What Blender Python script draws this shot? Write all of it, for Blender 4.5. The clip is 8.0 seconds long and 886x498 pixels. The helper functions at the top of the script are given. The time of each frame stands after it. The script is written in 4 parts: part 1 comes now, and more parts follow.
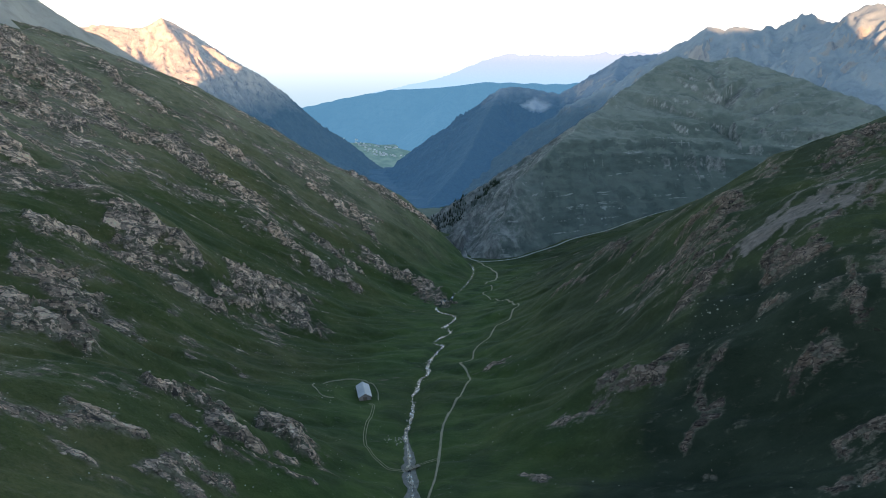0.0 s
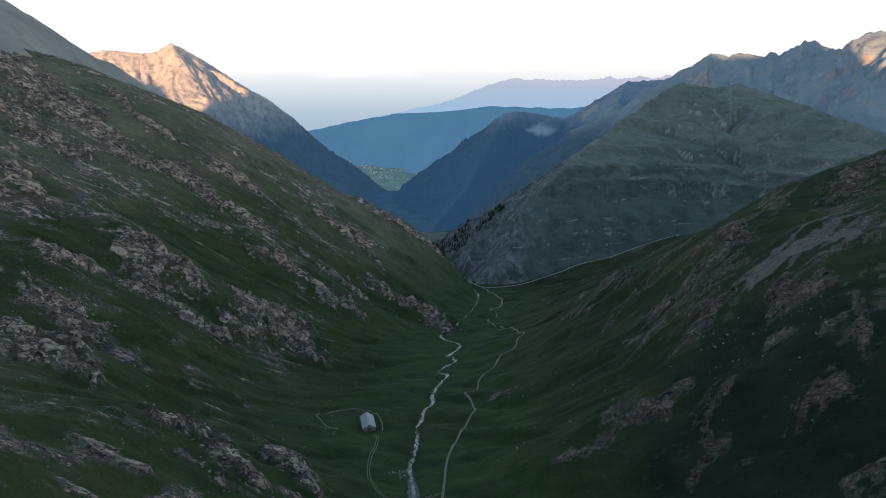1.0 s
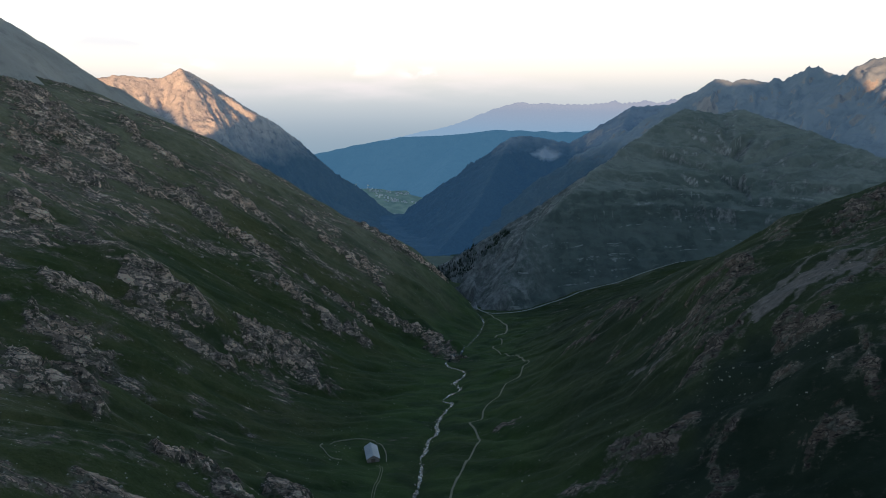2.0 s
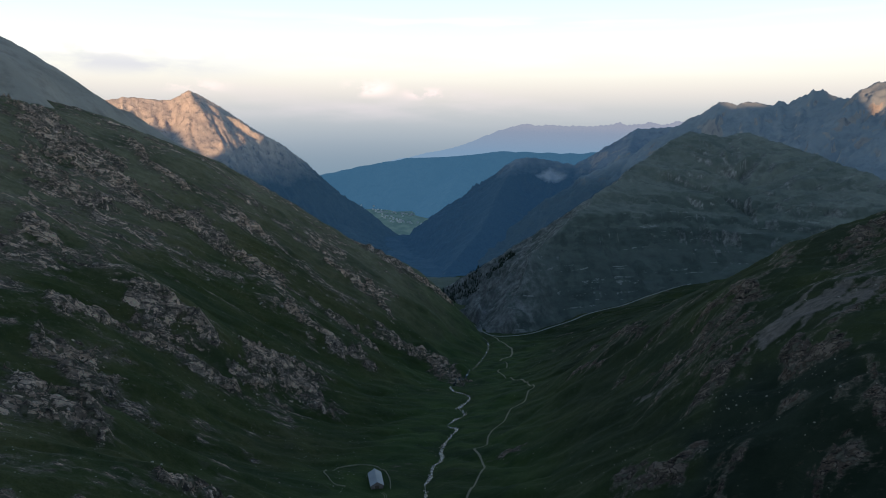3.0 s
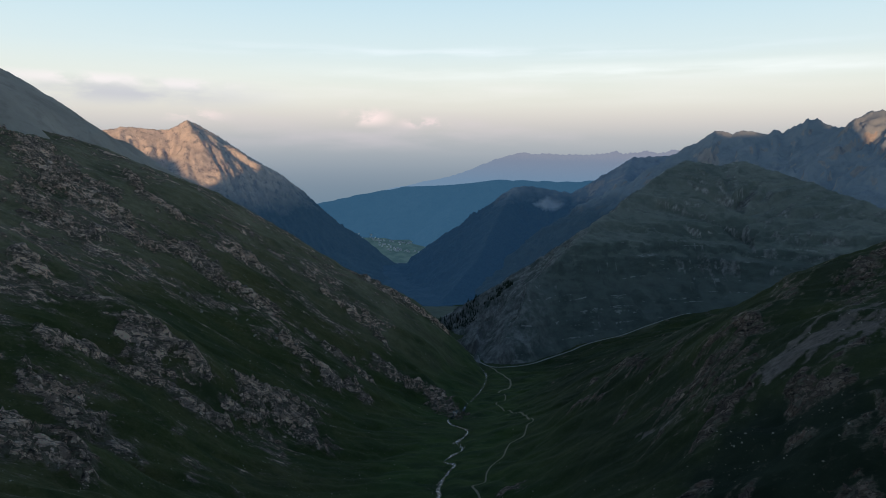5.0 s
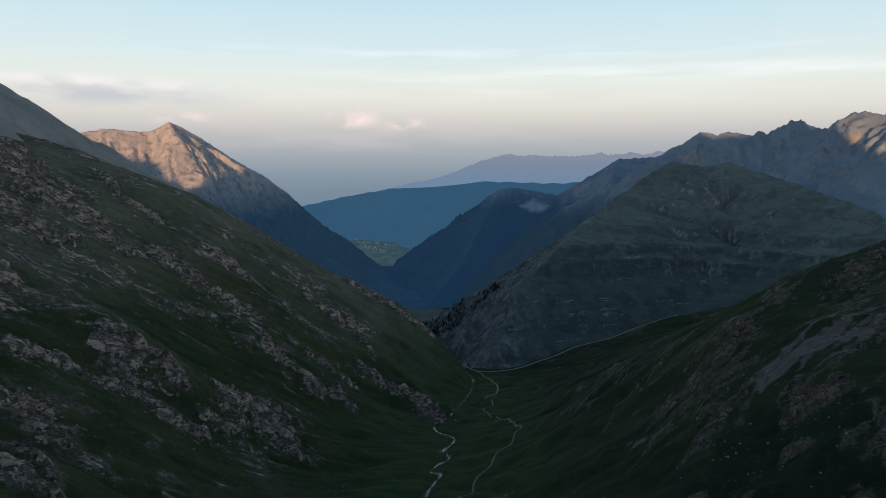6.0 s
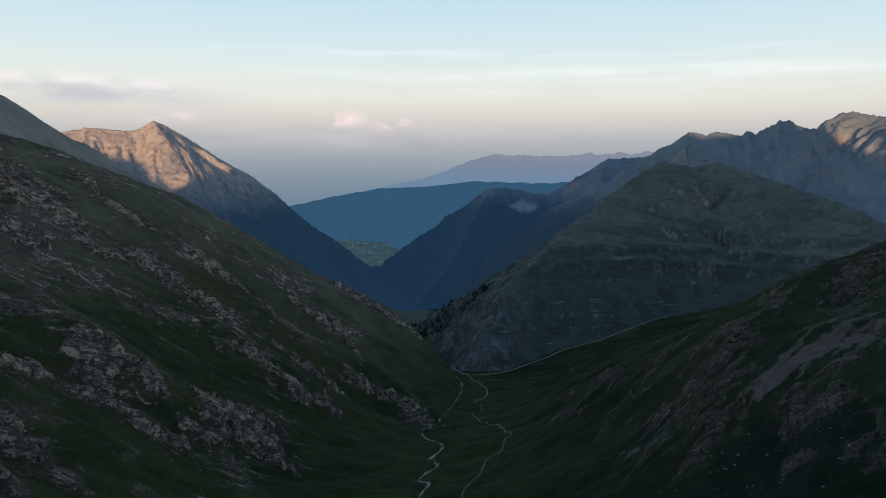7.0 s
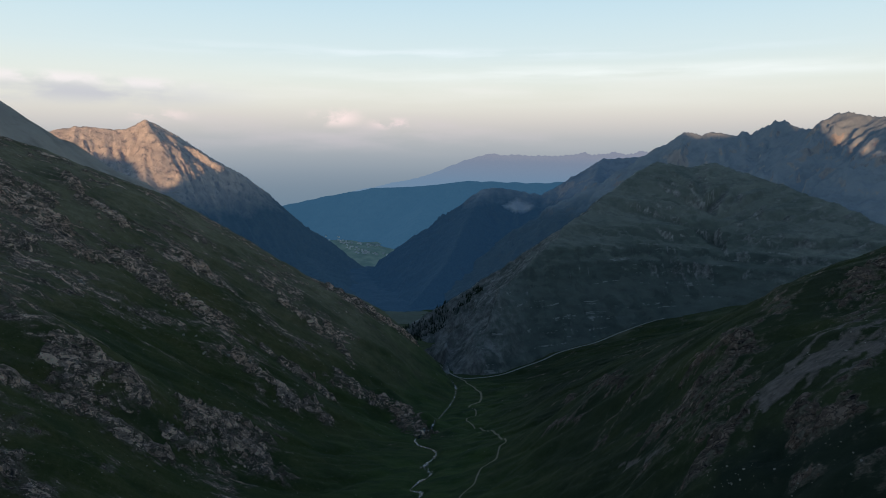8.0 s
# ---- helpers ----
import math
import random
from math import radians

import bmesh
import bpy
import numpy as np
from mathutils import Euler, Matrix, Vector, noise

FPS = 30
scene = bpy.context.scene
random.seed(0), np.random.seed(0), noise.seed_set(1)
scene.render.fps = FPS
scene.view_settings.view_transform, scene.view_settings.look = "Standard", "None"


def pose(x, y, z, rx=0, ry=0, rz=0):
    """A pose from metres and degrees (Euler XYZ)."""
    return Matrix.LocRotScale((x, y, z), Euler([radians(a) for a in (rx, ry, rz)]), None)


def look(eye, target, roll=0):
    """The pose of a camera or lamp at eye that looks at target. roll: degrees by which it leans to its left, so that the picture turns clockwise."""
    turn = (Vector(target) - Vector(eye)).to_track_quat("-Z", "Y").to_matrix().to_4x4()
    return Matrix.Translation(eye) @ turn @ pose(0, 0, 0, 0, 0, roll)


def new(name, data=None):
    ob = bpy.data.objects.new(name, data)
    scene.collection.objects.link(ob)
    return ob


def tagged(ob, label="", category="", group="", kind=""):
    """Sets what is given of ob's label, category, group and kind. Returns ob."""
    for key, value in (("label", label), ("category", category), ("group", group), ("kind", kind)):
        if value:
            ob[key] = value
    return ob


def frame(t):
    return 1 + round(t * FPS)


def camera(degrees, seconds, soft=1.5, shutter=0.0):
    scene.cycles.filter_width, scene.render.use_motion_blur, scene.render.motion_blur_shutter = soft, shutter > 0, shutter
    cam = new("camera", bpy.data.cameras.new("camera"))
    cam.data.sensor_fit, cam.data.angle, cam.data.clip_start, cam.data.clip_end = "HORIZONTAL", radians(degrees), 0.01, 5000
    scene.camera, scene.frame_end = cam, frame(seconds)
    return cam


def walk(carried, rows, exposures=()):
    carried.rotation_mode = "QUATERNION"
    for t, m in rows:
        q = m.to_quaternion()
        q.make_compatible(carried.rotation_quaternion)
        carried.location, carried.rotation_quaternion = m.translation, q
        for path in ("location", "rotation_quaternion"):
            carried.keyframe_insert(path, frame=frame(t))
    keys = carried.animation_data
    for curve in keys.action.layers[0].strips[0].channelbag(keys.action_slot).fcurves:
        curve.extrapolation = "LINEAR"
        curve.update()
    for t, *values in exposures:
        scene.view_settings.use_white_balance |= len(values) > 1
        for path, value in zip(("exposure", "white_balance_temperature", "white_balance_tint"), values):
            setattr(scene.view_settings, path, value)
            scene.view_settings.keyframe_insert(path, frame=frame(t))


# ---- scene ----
cam = camera(66.8, 8.0, 1.0)
METRES, EYE, TILT, LEAN, TURN = 75.0, 240.0, -16.0, 0.0, 0.0
ROWS = [
    (0.0, 0.0, 0.0, 0.0, -0.0, -0.0, -0.0),
    (0.5, 0.0002, -0.0093, 0.0437, 0.23, 0.88, -0.11),
    (1.0, -0.0008, -0.0177, 0.0878, 0.42, 1.85, -0.21),
    (1.5, 0.0005, -0.0274, 0.1303, 0.63, 2.88, -0.32),
    (3.0, 0.0023, -0.0523, 0.2176, 1.29, 5.42, -0.65),
    (3.5, 0.0004, -0.0531, 0.2272, 1.48, 6.66, -0.76),
    (4.0, 0.0017, -0.0546, 0.2324, 1.72, 7.54, -0.85),
    (5.5, 0.0138, 0.1399, 0.2994, 0.54, 7.85, -0.26),
    (6.0, 0.0195, 0.2348, 0.3293, -0.02, 7.94, -0.08),
    (6.5, 0.0267, 0.3384, 0.3605, -0.54, 7.92, 0.05),
    (7.0, 0.0339, 0.4451, 0.3943, -0.94, 7.91, 0.11),
    (7.5, 0.0402, 0.5554, 0.4273, -1.24, 7.91, 0.14),
    (8.0, 0.0491, 0.6667, 0.4612, -1.43, 7.87, 0.13),
]
EXPOSURES = [(0.0, 1.88, 6500, 10), (0.5, 1.55, 6450, 10), (1.0, 1.27, 6380, 10), (1.5, 1.02, 6300, 10), (3.0, 0.58, 6080, 10), (3.5, 0.42, 6020, 10), (4.0, 0.31, 5990, 10),
             (5.5, 0.20, 5960, 10), (8.0, 0.18, 5960, 10)]
walk(cam, [(t, pose(0, 0, EYE, TILT, LEAN, TURN) @ pose(METRES * x, METRES * y, METRES * z, 90 + pitch, roll, yaw)) for t, x, y, z, yaw, pitch, roll in ROWS], EXPOSURES)

# ---- light: evening sky and a very low sun from behind ----
SUN_HEIGHT, SUN_FROM = 3.5, 190.0     # degrees; compass direction of the sun, clockwise from ahead (+y)


def make_world():
    w = bpy.data.worlds.new("evening_sky")
    scene.world = w
    w.use_nodes = True
    nt = w.node_tree
    nt.nodes.clear()
    N, L = nt.nodes.new, nt.links.new
    out, bg = N("ShaderNodeOutputWorld"), N("ShaderNodeBackground")
    sky = N("ShaderNodeTexSky")
    sky.sky_type, sky.sun_disc = "NISHITA", False
    sky.sun_elevation, sky.sun_rotation = radians(SUN_HEIGHT), radians(SUN_FROM)
    sky.altitude, sky.dust_density = 2000, 2.0
    dim = N("ShaderNodeVectorMath")
    dim.operation = "MULTIPLY"
    dim.inputs[1].default_value = (0.155, 0.17, 0.19)
    L(sky.outputs[0], dim.inputs[0])
    tc, sep = N("ShaderNodeTexCoord"), N("ShaderNodeSeparateXYZ")
    L(tc.outputs["Generated"], sep.inputs[0])
    # haze layer over the horizon: blue-grey below, pink, cream, then pale blue
    up = N("ShaderNodeMapRange")
    up.inputs["From Min"].default_value, up.inputs["From Max"].default_value = -0.10, 0.30
    L(sep.outputs["Z"], up.inputs["Value"])
    ramp = N("ShaderNodeValToRGB")
    ramp.color_ramp.interpolation = "B_SPLINE"
    stops = [(0.0, (0.125, 0.19, 0.244)), (0.12, (0.188, 0.232, 0.267)), (0.2, (0.256, 0.29, 0.317)), (0.3, (0.439, 0.43, 0.407)), (0.36, (0.606, 0.54, 0.471)), (0.42, (0.721, 0.67, 0.552)),
             (0.5, (0.742, 0.74, 0.624)), (0.6, (0.658, 0.73, 0.688)), (0.78, (0.522, 0.67, 0.697)), (1.0, (0.418, 0.57, 0.67))]
    for k, (p, c) in enumerate(stops):
        e = ramp.color_ramp.elements[k] if k < 2 else ramp.color_ramp.elements.new(p)
        e.position, e.color = p, (*c, 1)
    L(up.outputs[0], ramp.inputs[0])
    fade = N("ShaderNodeMapRange")
    fade.interpolation_type = "SMOOTHSTEP"
    fade.inputs["From Min"].default_value, fade.inputs["From Max"].default_value = 0.22, 0.55
    L(sep.outputs["Z"], fade.inputs["Value"])
    mix = N("ShaderNodeMix")
    mix.data_type = "RGBA"
    L(fade.outputs[0], mix.inputs["Factor"])
    L(ramp.outputs[0], mix.inputs["A"])
    L(dim.outputs[0], mix.inputs["B"])
    # thin evening clouds: a grey bank, pink puffs low down, pale streaks
    turn = N("ShaderNodeMath")
    turn.operation = "ARCTAN2"
    L(sep.outputs["X"], turn.inputs[0]), L(sep.outputs["Y"], turn.inputs[1])
    last = mix.outputs["Result"]

    def bell(value, middle, half):
        a, b, c = N("ShaderNodeMath"), N("ShaderNodeMath"), N("ShaderNodeMapRange")
        a.operation, b.operation, c.interpolation_type = "SUBTRACT", "ABSOLUTE", "SMOOTHSTEP"
        L(value, a.inputs[0])
        a.inputs[1].default_value = middle
        L(a.outputs[0], b.inputs[0])
        c.inputs["From Min"].default_value, c.inputs["From Max"].default_value = half, 0.0
        L(b.outputs[0], c.inputs["Value"])
        return c.outputs[0]
    for az, half_az, el, half_el, scale, flat, lo, hi, amount, col in (
            (-0.45, 0.26, 0.077, 0.024, 9.0, 3.4, 0.34, 0.52, 0.9, (0.53, 0.51, 0.51)),
            (-0.50, 0.18, 0.093, 0.012, 18.0, 2.2, 0.40, 0.54, 0.85, (0.88, 0.78, 0.72)),
            (-0.38, 0.10, 0.090, 0.010, 22.0, 2.0, 0.42, 0.56, 0.75, (0.86, 0.76, 0.71)),
            (-0.13, 0.05, 0.050, 0.018, 24.0, 1.6, 0.44, 0.56, 1.0, (0.92, 0.72, 0.64)),
            (-0.05, 0.05, 0.042, 0.012, 30.0, 1.6, 0.46, 0.58, 0.9, (0.88, 0.68, 0.62)),
            (-0.37, 0.06, 0.050, 0.012, 26.0, 1.8, 0.44, 0.58, 0.8, (0.88, 0.70, 0.62)),
            (-0.10, 0.45, 0.030, 0.040, 7.0, 5.0, 0.42, 0.66, 0.45, (0.66, 0.56, 0.55)),
            (0.30, 0.75, 0.112, 0.016, 5.0, 9.0, 0.38, 0.62, 0.8, (0.88, 0.88, 0.80)),
            (0.05, 0.7, 0.140, 0.014, 6.0, 11.0, 0.44, 0.66, 0.55, (0.82, 0.85, 0.82)),
            (0.00, 0.9, 0.088, 0.035, 4.0, 8.0, 0.42, 0.66, 0.5, (0.84, 0.79, 0.70))):
        mp, tex, rng = N("ShaderNodeCombineXYZ"), N("ShaderNodeTexNoise"), N("ShaderNodeMapRange")
        st = N("ShaderNodeMath")
        st.operation = "MULTIPLY"
        L(sep.outputs["Z"], st.inputs[0])
        st.inputs[1].default_value = flat
        L(turn.outputs[0], mp.inputs[0]), L(st.outputs[0], mp.inputs[1])
        tex.inputs["Scale"].default_value, tex.inputs["Detail"].default_value = scale, 6
        L(mp.outputs[0], tex.inputs["Vector"])
        rng.inputs["From Min"].default_value, rng.inputs["From Max"].default_value = lo, hi
        rng.inputs["To Max"].default_value = amount
        L(tex.outputs[0], rng.inputs["Value"])
        m1, m2, mx = N("ShaderNodeMath"), N("ShaderNodeMath"), N("ShaderNodeMix")
        m1.operation = m2.operation = "MULTIPLY"
        L(bell(turn.outputs[0], az, half_az), m1.inputs[0]), L(bell(sep.outputs["Z"], el, half_el), m1.inputs[1])
        L(m1.outputs[0], m2.inputs[0]), L(rng.outputs[0], m2.inputs[1])
        mx.data_type = "RGBA"
        L(m2.outputs[0], mx.inputs["Factor"])
        L(last, mx.inputs["A"])
        mx.inputs["B"].default_value = (*col, 1)
        last = mx.outputs["Result"]
    L(last, bg.inputs[0])
    L(bg.outputs[0], out.inputs[0])


make_world()
sun = new("sun", bpy.data.lights.new("sun", "SUN"))
sun.data.energy, sun.data.angle, sun.data.color = 5.0, radians(0.5), (1.0, 0.65, 0.38)
_a, _e = radians(SUN_FROM), radians(SUN_HEIGHT)
SUN_AT = Vector((math.sin(_a) * math.cos(_e), math.cos(_a) * math.cos(_e), math.sin(_e)))
sun.matrix_world = look(SUN_AT * 1000, (0, 0, 0))


# ---- noise on arrays ----
_rng = np.random.RandomState(7)
_PERM = _rng.permutation(4096)
_GRAD = np.stack([np.cos(_rng.rand(4096) * 6.2832), np.sin(_rng.rand(4096) * 6.2832)], 1)
_GRAD /= np.linalg.norm(_GRAD, axis=1)[:, None]


def perlin(x, y):
    xi, yi = np.floor(x).astype(np.int64), np.floor(y).astype(np.int64)
    xf, yf = x - xi, y - yi
    u, v = xf * xf * xf * (xf * (xf * 6 - 15) + 10), yf * yf * yf * (yf * (yf * 6 - 15) + 10)

    def corner(a, b):
        g = _GRAD[_PERM[(_PERM[(xi + a) & 4095] + yi + b) & 4095]]
        return g[..., 0] * (xf - a) + g[..., 1] * (yf - b)
    n0 = corner(0, 0) * (1 - u) + corner(1, 0) * u
    n1 = corner(0, 1) * (1 - u) + corner(1, 1) * u
    return (n0 * (1 - v) + n1 * v) * 1.5


def fbm(x, y, octaves=4, gain=0.5):
    total, amp, f = 0.0, 1.0, 1.0
    for k in range(octaves):
        total = total + amp * perlin(x * f + 37.1 * k, y * f - 19.7 * k)
        amp, f = amp * gain, f * 2.03
    return total


def ridged(x, y, octaves=4, gain=0.5):
    total, amp, f = 0.0, 1.0, 1.0
    for k in range(octaves):
        total = total + amp * (1 - 2 * np.abs(perlin(x * f + 11.3 * k, y * f + 53.9 * k)))
        amp, f = amp * gain, f * 2.07
    return total


def smooth(a, b, x):
    t = np.clip((x - a) / (b - a), 0, 1)
    return t * t * (3 - 2 * t)


# ---- lie of the land: the valley's cross-sections ----
STREAM_Y = [-4000, 100, 320, 436, 473, 554, 634, 762, 850, 1000, 1300, 2000, 2800, 4000]
STREAM_X = [-12, -12, -17, -23, -19, -10, 3, 9, 26, 45, 25, -60, -170, -300]
FLOOR_Y = [-4000, -1200, 150, 350, 480, 683, 803, 1030, 1300, 2000, 3300, 5000]
FLOOR_Z = [30, 30, 18, 2, -14, -37, -58, -78, -112, -205, -268, -290]
STATION = [150, 250, 300, 360, 440, 520, 600, 680, 760, 850, 950, 1050, 1180, 1350, 1700]
# rise over the stream at these distances to its left
LEFT_AT = [0, 40, 90, 150, 220, 300, 400, 600, 1200]
LEFT_RISE_NEAR = [
    [0, 17, 52, 88, 123, 152, 192, 271, 231],
    [0, 13, 47, 89, 117, 139, 177, 261, 231],
    [0, 10, 45, 91, 109, 122, 161, 256, 230],
    [0, 5, 33, 58, 77, 98, 150, 255, 230],
    [0, 2, 13, 31, 62, 107, 164, 259, 229],
    [0, 1, 3, 21, 74, 131, 176, 264, 229],
    [0, 0, 4, 27, 78, 135, 187, 278, 229],
]
LEFT_RISE_FAR = [
    [0, 0, 11, 42, 91, 153, 203, 299, 269],
    [0, 1, 24, 67, 123, 172, 233, 334, 269],
    [0, 4, 33, 75, 132, 188, 257, 350, 270],
    [0, 16, 66, 111, 150, 208, 274, 357, 270],
    [0, 40, 96, 132, 157, 212, 266, 335, 270],
    [0, 16, 40, 66, 90, 115, 140, 180, 180],
    [0, 3, 8, 14, 20, 26, 32, 40, 60],
    [0, 3, 5, 8, 10, 12, 15, 20, 30],
]
RIGHT_AT = [0, 40, 90, 150, 200, 260, 350, 550, 1200]
RIGHT_RISE_NEAR = [
    [0, 4, 13, 27, 46, 77, 127, 232, 301],
    [0, 4, 12, 24, 42, 75, 124, 227, 302],
    [0, 3, 11, 24, 46, 82, 133, 227, 302],
    [0, 2, 19, 52, 88, 132, 169, 232, 301],
    [0, 3, 20, 60, 109, 161, 194, 271, 301],
    [0, 3, 23, 72, 129, 165, 212, 291, 301],
    [0, 5, 29, 85, 120, 150, 195, 260, 300],
]
RIGHT_RISE_FAR = [
    [0, 4, 25, 65, 96, 126, 162, 205, 260],
    [0, 2, 20, 57, 82, 107, 137, 170, 220],
    [0, 2, 17, 45, 64, 86, 110, 150, 200],
    [0, 2, 11, 31, 51, 70, 90, 130, 180],
    [0, 2, 7, 18, 33, 46, 66, 110, 160],
    [0, 3, 8, 16, 24, 38, 54, 100, 140],
    [0, 3, 8, 14, 20, 28, 40, 70, 100],
    [0, 2, 4, 6, 8, 10, 12, 18, 30],
]


def section(table, at, y, d):
    """Rise at distance d from the stream, between the cross-sections either side of y."""
    tab = np.array(table, float)
    fine = np.arange(0, 1301, 5.0)
    rows = np.array([np.interp(fine, at, r) for r in tab])
    ker = np.hanning(15)
    rows = np.array([np.convolve(np.pad(r, 7, "reflect", reflect_type="odd"), ker / ker.sum(), "valid") for r in rows])
    k = np.interp(y, STATION, np.arange(len(STATION)))
    k0 = np.clip(np.floor(k).astype(int), 0, len(STATION) - 2)
    f = k - k0
    f = f * f * (3 - 2 * f) * 0.6 + f * 0.4
    c = np.clip(d / 5.0, 0, len(fine) - 1.001)
    c0 = c.astype(int)
    g = c - c0
    lo = rows[k0, c0] * (1 - g) + rows[k0, c0 + 1] * g
    hi = rows[k0 + 1, c0] * (1 - g) + rows[k0 + 1, c0 + 1] * g
    return lo * (1 - f) + hi * f


# the brook's own line, and the smooth line of the valley's bottom
BROOK = [(-14, 60), (-10, 200), (-14, 260), (-17, 320), (-19, 339), (-21, 362), (-23, 384), (-25, 401), (-24, 415), (-22, 444), (-24, 465), (-20, 485), (-19, 505), (-13, 517),
         (-13, 537), (-10, 558), (-4, 581), (0, 596), (-9, 603), (-2, 622), (8, 639), (3, 661), (13, 689), (10, 716), (-3, 730), (-8, 751), (1, 768), (9, 787),
         (22, 850), (40, 920), (47, 983), (40, 1026), (27, 1054), (14, 1120), (10, 1250)]
# rock outcrops on the slopes: from x, y to x, y, half width
CRAGS_HIGH_LEFT = [(-533, 846, -477, 796, 18.6), (-469, 785, -434, 801, 19.4), (-442, 787, -398, 780, 13.8), (-398, 780, -362, 752, 6.6),
    (-453, 723, -396, 706, 14.5), (-434, 891, -393, 849, 5.6), (-393, 849, -355, 841, 9.8), (-348, 758, -318, 784, 10.6),
    (-323, 795, -271, 772, 11.4), (-271, 772, -218, 786, 5.6), (-282, 852, -243, 851, 5.2), (-243, 851, -223, 851, 2.6), (-382, 580, -361, 582, 6.7),
    (-435, 671, -319, 583, 1.1), (-252, 772, -198, 765, 4.7), (-205, 916, -182, 918, 3.7), (-179, 901, -138, 903, 5.4), (-137, 1016, -55, 1014, 7.1),
    (-55, 1014, -15, 1039, 5.1), (-122, 911, -90, 876, 5.4)]
CRAGS_MID_LEFT = [(-283, 568, -255, 568, 6.2), (-257, 575, -224, 576, 5.6), (-315, 507, -285, 523, 8.8), (-285, 523, -253, 550, 10.2),
    (-305, 468, -274, 464, 7.1), (-272, 458, -252, 454, 6.9), (-252, 454, -219, 447, 3.7), (-237, 378, -211, 370, 4.9), (-294, 420, -234, 351, 7.1),
    (-239, 361, -199, 351, 5.6), (-247, 546, -194, 543, 5.4), (-200, 569, -174, 581, 5.0), (-181, 606, -141, 615, 15.5), (-188, 729, -151, 726, 6.0),
    (-178, 789, -168, 787, 3.2), (-145, 720, -128, 720, 5.9), (-132, 788, -109, 777, 8.0), (-117, 730, -100, 725, 5.2), (-95, 822, -50, 831, 9.2),
    (-25, 818, 1, 772, 9.0), (-156, 788, -138, 788, 4.8)]
CRAGS_LOW_LEFT = [(-177, 241, -158, 253, 3.2), (-160, 265, -144, 263, 3.6), (-145, 265, -135, 264, 2.0), (-157, 237, -142, 238, 1.6),
    (-145, 308, -129, 320, 4.8), (-129, 321, -107, 301, 6.9), (-107, 304, -96, 302, 2.9), (-130, 291, -105, 295, 1.4), (-126, 255, -115, 267, 3.6),
    (-119, 258, -108, 250, 4.1), (-108, 266, -101, 269, 2.6), (-93, 344, -77, 336, 3.6), (-85, 310, -79, 313, 1.8), (-105, 294, -66, 300, 0.9),
    (-106, 352, -90, 348, 4.5), (-98, 345, -73, 326, 5)]
CRAGS_RIGHT = [(186, 501, 212, 480, 6), (206, 483, 215, 471, 6.5), (160, 473, 196, 465, 9), (169, 417, 193, 452, 10), (154, 405, 170, 413, 6),
    (143, 684, 160, 574, 6), (206, 398, 223, 378, 4.9), (200, 389, 210, 388, 4.9), (186, 366, 194, 361, 2.5), (227, 360, 221, 337, 2.5),
    (286, 485, 327, 503, 10.7), (72, 362, 97, 365, 3.7), (99, 376, 127, 366, 3.8), (131, 370, 141, 373, 3.3), (189, 328, 204, 329, 4.8),
    (145, 344, 144, 333, 1.6), (139, 329, 154, 335, 1.6), (131, 322, 139, 328, 1.2), (193, 286, 212, 286, 3.4), (176, 264, 199, 263, 2.5),
    (138, 307, 142, 304, 1.5)]
CRAGS_RIGHT_SMALL = [(47, 333, 56, 324, 2.5), (38, 507, 54, 507, 3), (112, 610, 128, 575, 4)]
SCREE = [(196, 421, 223, 421, 6.1), (223, 421, 254, 426, 9.4), (254, 426, 284, 428, 14.2), (242, 453, 263, 445, 2.6), (132, 477, 152, 435, 3.2)]
# spurs that stand out from the slopes: from x, y to x, y, half width, height
SPURS = [(-420, 600, -240, 585, 34, 22), (-330, 350, -215, 372, 36, 18), (-160, 325, -100, 312, 18, 6), (-125, 372, -75, 345, 16, 6), (-330, 515, -240, 480, 36, 9),
         (165, 393, 60, 372, 20, 9), (205, 488, 162, 430, 26, 8), (240, 385, 190, 345, 26, 7), (-210, 590, -150, 640, 24, 7), (-40, 850, 2, 815, 20, 12), (230, 500, 300, 540, 40, 8)]


def curve(points, step):
    """A smooth line through the points (Catmull-Rom), in steps of about that length."""
    p = np.array(points, float)
    p = np.vstack([2 * p[0] - p[1], p, 2 * p[-1] - p[-2]])
    out = []
    for k in range(1, len(p) - 2):
        n = max(1, int(round(np.linalg.norm(p[k + 1] - p[k]) / step)))
        for t in np.arange(n) / n:
            a, b, c, d = p[k - 1], p[k], p[k + 1], p[k + 2]
            out.append(0.5 * (2 * b + (c - a) * t + (2 * a - 5 * b + 4 * c - d) * t * t + (3 * b - a - 3 * c + d) * t ** 3))
    out.append(p[-2])
    return np.array(out)


def stream_x(y):
    return np.interp(y, STREAM_Y, STREAM_X)


_BROOK = curve(BROOK, 3.0)


def brook_x(y):
    o = np.argsort(_BROOK[:, 1])
    return np.interp(y, _BROOK[o, 1], _BROOK[o, 0])


def floor_z(y):
    return np.interp(y, FLOOR_Y, FLOOR_Z)


def capsule(x, y, x0, y0, x1, y1):
    ex, ey = x1 - x0, y1 - y0
    t = np.clip(((x - x0) * ex + (y - y0) * ey) / (ex * ex + ey * ey), 0, 1)
    return np.hypot(x - x0 - t * ex, y - y0 - t * ey)


